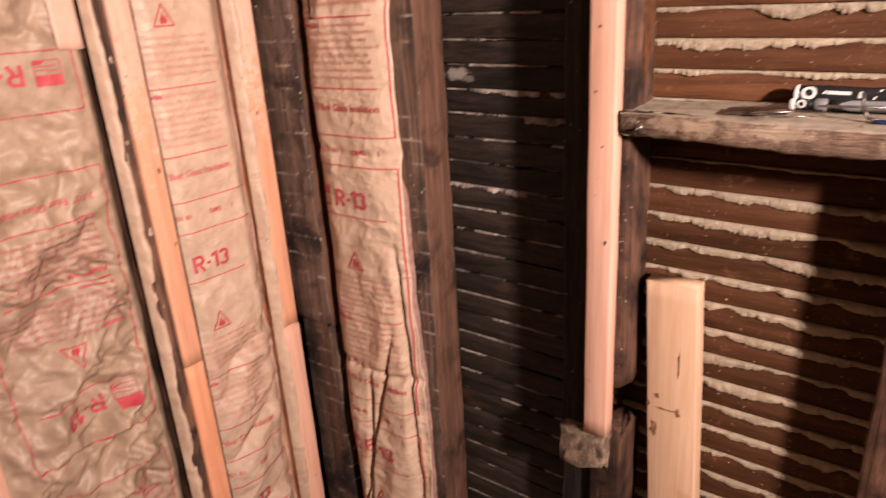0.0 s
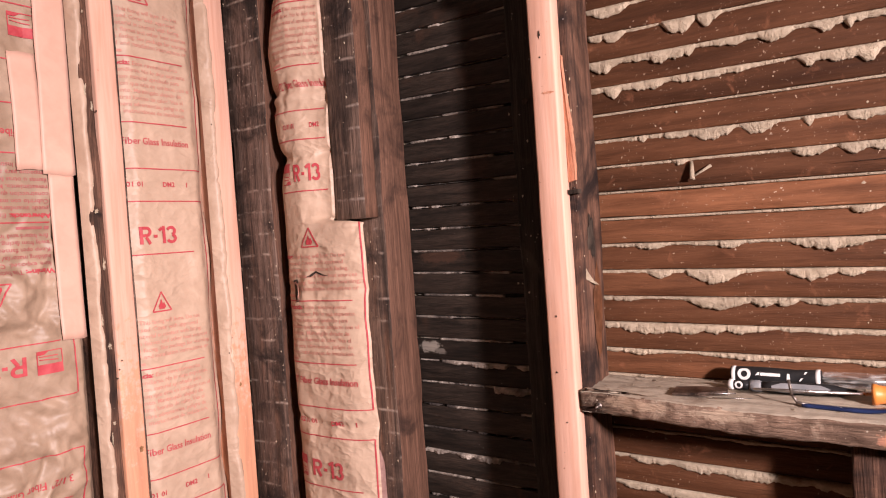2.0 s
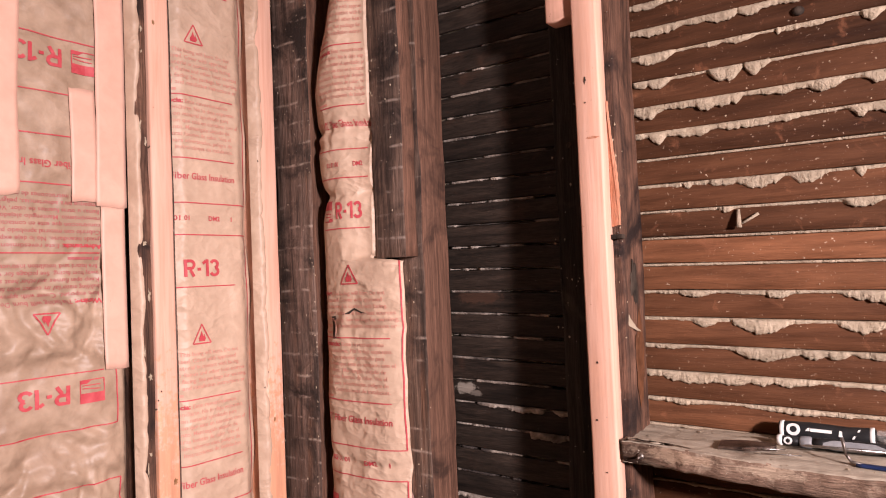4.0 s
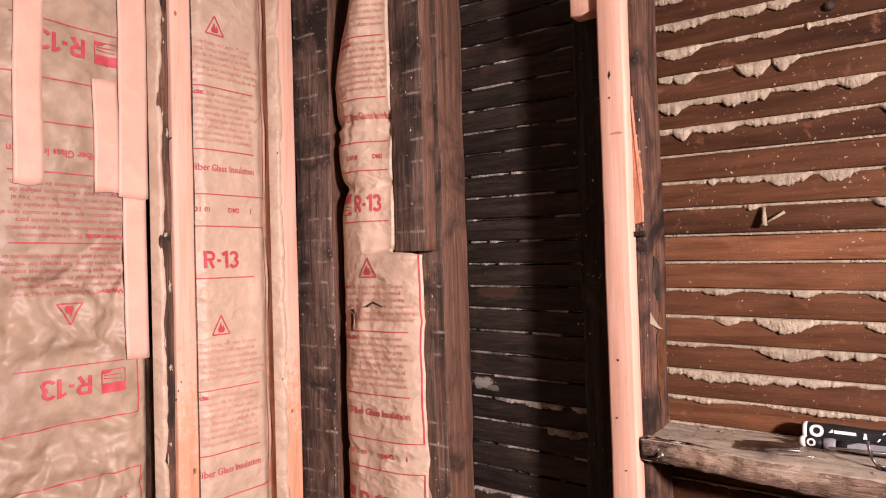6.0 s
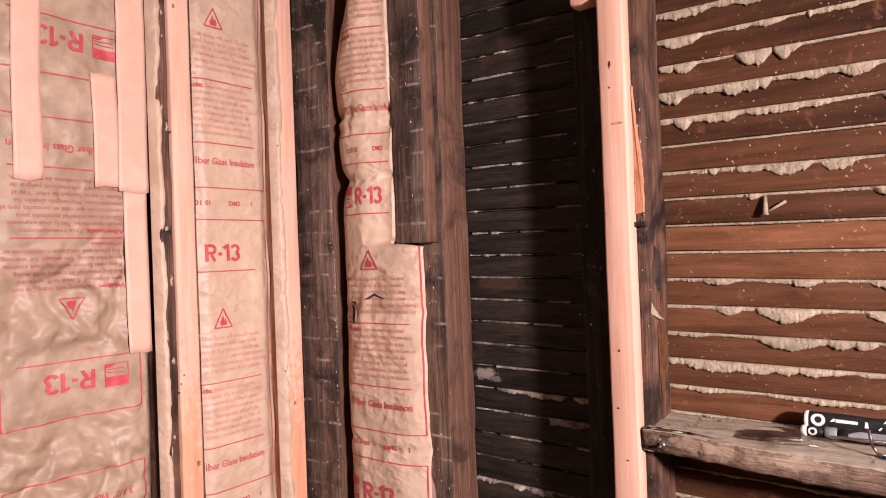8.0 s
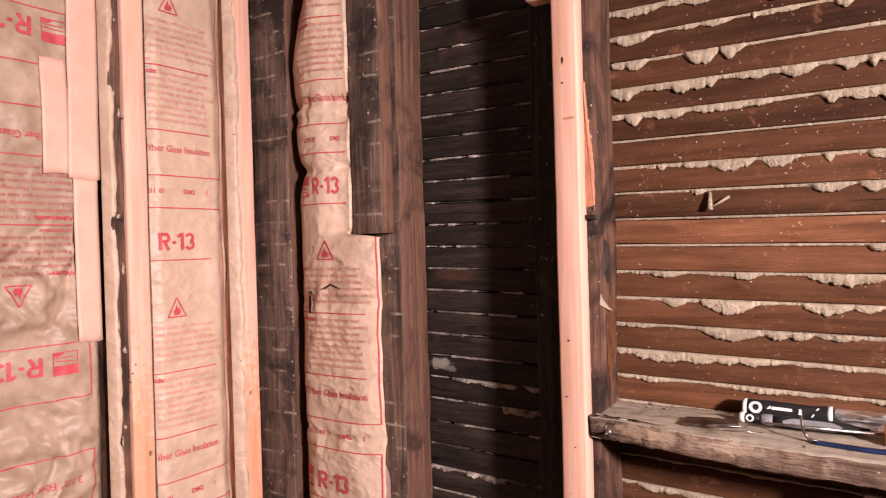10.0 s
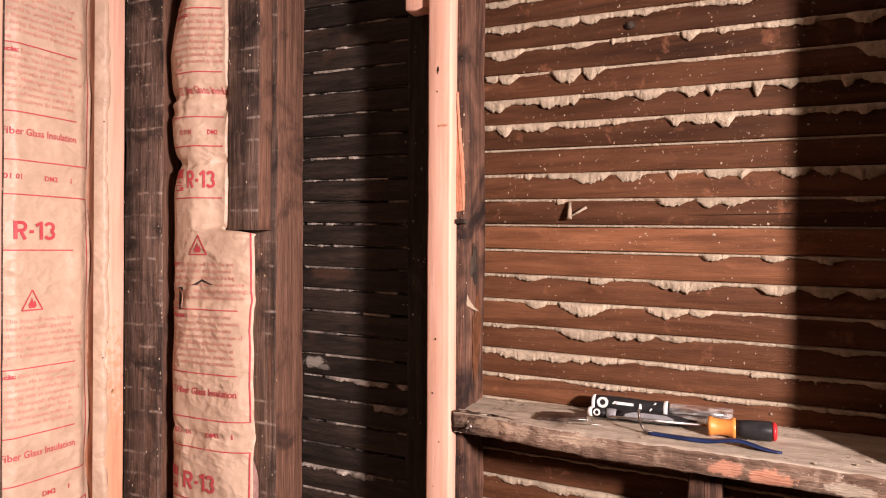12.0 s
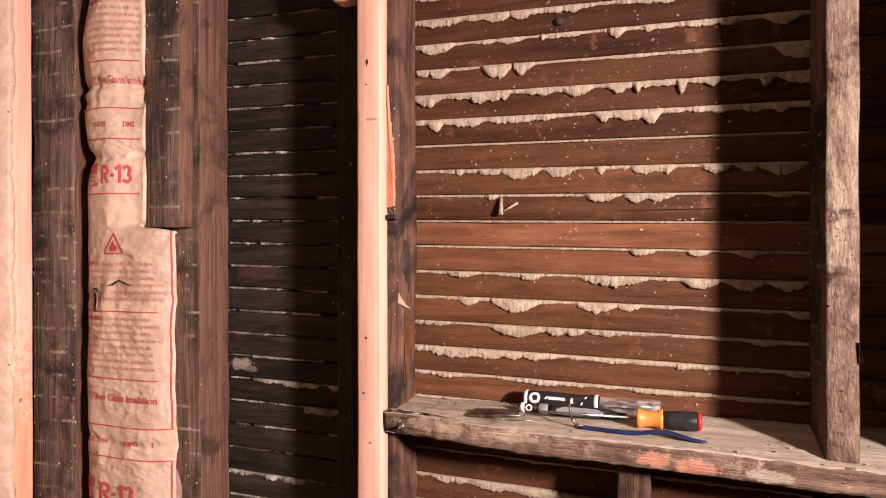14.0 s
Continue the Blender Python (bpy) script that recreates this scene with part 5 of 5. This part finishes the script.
turned("shank", m, [(0.143, 0.004), (0.20, 0.004), (0.228, 0.0032)], bright_steel, root, "steel shank inside the tube", segments=6)

# slimmer driver with a grey grip, in front of it
m, long = lying(-0.168, 1.124, -0.005, 1.120, 0.0085, 0.0085)
root = empty("precision_screwdriver", m.translation, "slim black screwdriver with a grey rubber grip", "screwdriver", "tools on the shelf")
turned("cap", m, [(0.0, 0.005), (0.002, 0.0075), (0.006, 0.0080), (0.008, 0.0070)], white_ink, root, "white end cap")
neck = turned("neck", m, [(0.008, 0.0065), (0.022, 0.0072), (0.030, 0.0060)], rubber_black, root)
mark(m, 0.016, 0.2, ring_shape(0.0030, 0.0058, 10), 0.0074, white_ink, neck, "ring_mark", "white ring marking")
turned("collar", m, [(0.030, 0.0065), (0.032, 0.0085), (0.043, 0.0085), (0.046, 0.0070)], grey_grip, root, "grey plastic collar")
turned("handle", m, [(0.046, 0.0070), (0.060, 0.0082), (0.12, 0.0086), (0.138, 0.0080), (0.155, 0.0048), (0.165, 0.0040)], rubber_black, root)
bm = bmesh.new()
rows = []
for i in range(13):
    t = i / 12
    half = 0.85 * min(1.0, 4 * t + 0.3, 4 * (1 - t) + 0.3)
    rows.append([bm.verts.new(m @ Vector((0.060 + 0.074 * t, -0.0091 * math.cos(a), 0.0091 * math.sin(a)))) for a in (0.15 + half * (-1 + 2 * j / 6) for j in range(7))])
for a, b in zip(rows, rows[1:]):
    for j in range(6):
        bm.faces.new((a[j], b[j], b[j + 1], a[j + 1]))
part("grip", bm, grey_grip, root, "grey rubber grip")
turned("shaft", m, [(0.165, 0.0025), (0.20, 0.0025), (0.202, 0.001)], bright_steel, root, "steel shaft", segments=8)

# long screwdriver with an orange collar and a red end
m, long = lying(-0.129, 1.090, 0.101, 1.104, 0.0135, 0.0145)
root = empty("long_screwdriver", m.translation, "long screwdriver with orange collar, black handle, red end", "screwdriver", "tools on the shelf")
turned("shaft", m, [(0.0, 0.0008), (0.004, 0.0019), (0.145, 0.0021)], bright_steel, root, "thin bright steel shaft", segments=10)
turned("collar", m, [(0.143, 0.0120), (0.1445, 0.0146), (0.148, 0.0142), (0.152, 0.0125), (0.160, 0.0117), (0.170, 0.0122), (0.1755, 0.0140), (0.1795, 0.0156), (0.1805, 0.0125)], orange_plastic, root, "orange plastic collar", segments=12)
turned("handle", m, [(0.180, 0.0118), (0.19, 0.0130), (0.21, 0.0140), (0.226, 0.0140), (0.228, 0.0125)], rubber_black, root, segments=18)
turned("end_cap", m, [(0.228, 0.0132), (0.2315, 0.0130), (0.234, 0.0100)], red_plastic, root, "red plastic end cap", segments=18)

# blue pry bar with a bent wire hook
bm = bmesh.new()
rows = []
for i in range(25):
    t = i / 24
    x = -0.066 + 0.176 * t
    y = 1.069 - 0.004 * math.sin(3 * t) - 0.005 * max(0.0, t - 0.72) / 0.28
    z = shelf_z(x, y) + 0.001 + 0.007 * math.exp(-((t - 0.68) / 0.16) ** 2)
    w = 0.0045 + 0.0025 * t - 0.003 * max(0.0, t - 0.85) / 0.15
    h = 0.0044 - 0.0027 * max(0.0, t - 0.6) / 0.4
    rows.append([bm.verts.new(p) for p in ((x, y - w, z), (x, y - w, z + 0.7 * h), (x, y - 0.6 * w, z + h), (x, y + 0.6 * w, z + h), (x, y + w, z + 0.7 * h), (x, y + w, z))])
for a, b in zip(rows, rows[1:]):
    for j in range(6):
        bm.faces.new((a[j], b[j], b[(j + 1) % 6], a[(j + 1) % 6]))
bm.faces.new(rows[0])
bm.faces.new(rows[-1][::-1])
root = empty("pry_bar", (-0.09, 1.07, shelf_z(-0.09, 1.069)), "small blue painted pry bar with a bent steel hook", "pry bar", "tools on the shelf")
part("bar", bm, blue_paint, root)
bm = bmesh.new()
hook = [Vector((-0.060, 1.069, shelf_z(-0.09, 1.069) + 0.004)), Vector((-0.071, 1.067, shelf_z(-0.1, 1.069) + 0.006)), Vector((-0.077, 1.067, shelf_z(-0.1, 1.069) + 0.016)), Vector((-0.080, 1.069, shelf_z(-0.1, 1.069) + 0.034))]
for a, b in zip(hook, hook[1:]):
    mm = look(a, b)
    bmesh.ops.create_cone(bm, cap_ends=True, segments=8, radius1=0.0021, radius2=0.0019, depth=(b - a).length + 0.002, matrix=mm @ Matrix.Translation((0, 0, -(b - a).length / 2)))
part("hook", bm, nail_steel, root, "bent steel hook")

# tarnished scraper blade that lies flat
bm = bmesh.new()
blade = [(-0.236, 1.068), (-0.240, 1.106), (-0.205, 1.112), (-0.165, 1.104), (-0.163, 1.090), (-0.200, 1.074)]
lower = [bm.verts.new((x, y, shelf_z(x, y) + 0.0015)) for x, y in blade]
upper = [bm.verts.new((x, y, shelf_z(x, y) + 0.0045 + 0.05 * max(0, x + 0.235))) for x, y in blade]
bm.faces.new(lower[::-1])
bm.faces.new(upper)
for i in range(len(blade)):
    j = (i + 1) % len(blade)
    bm.faces.new((lower[i], lower[j], upper[j], upper[i]))
root = empty("scraper", (-0.22, 1.095, shelf_z(-0.22, 1.095)), "tarnished scraper blade lying flat among the tools", "scraper", "tools on the shelf")
part("blade", bm, brown_steel, root, smooth=False)
bm = bmesh.new()
for a, b, w in ((Vector((-0.205, 1.072, shelf_z(-0.23, 1.075) + 0.004)), Vector((-0.150, 1.082, shelf_z(-0.2, 1.075) + 0.007)), 0.0009), (Vector((-0.18, 1.068, shelf_z(-0.2, 1.075) + 0.002)), Vector((-0.13, 1.08, shelf_z(-0.15, 1.075) + 0.002)), 0.0008)):
    mm = look(a, b)
    bmesh.ops.create_cone(bm, cap_ends=True, segments=8, radius1=w, radius2=w * 0.7, depth=(b - a).length, matrix=mm @ Matrix.Translation((0, 0, -(b - a).length / 2)))
part("wire", bm, bright_steel, root, "thin bright wire")

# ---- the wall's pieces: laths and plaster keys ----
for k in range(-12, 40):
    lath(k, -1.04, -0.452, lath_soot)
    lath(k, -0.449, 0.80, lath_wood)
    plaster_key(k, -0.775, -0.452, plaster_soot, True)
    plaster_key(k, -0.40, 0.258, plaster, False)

splat("split", wall_north, char, (0.12, FACE - 0.0028, lath_top(7) - 0.0265 - SLOPE * 0.12), 0.125, 0.0007, 0.5, 33, "dark crack along a lath", 0.0006)
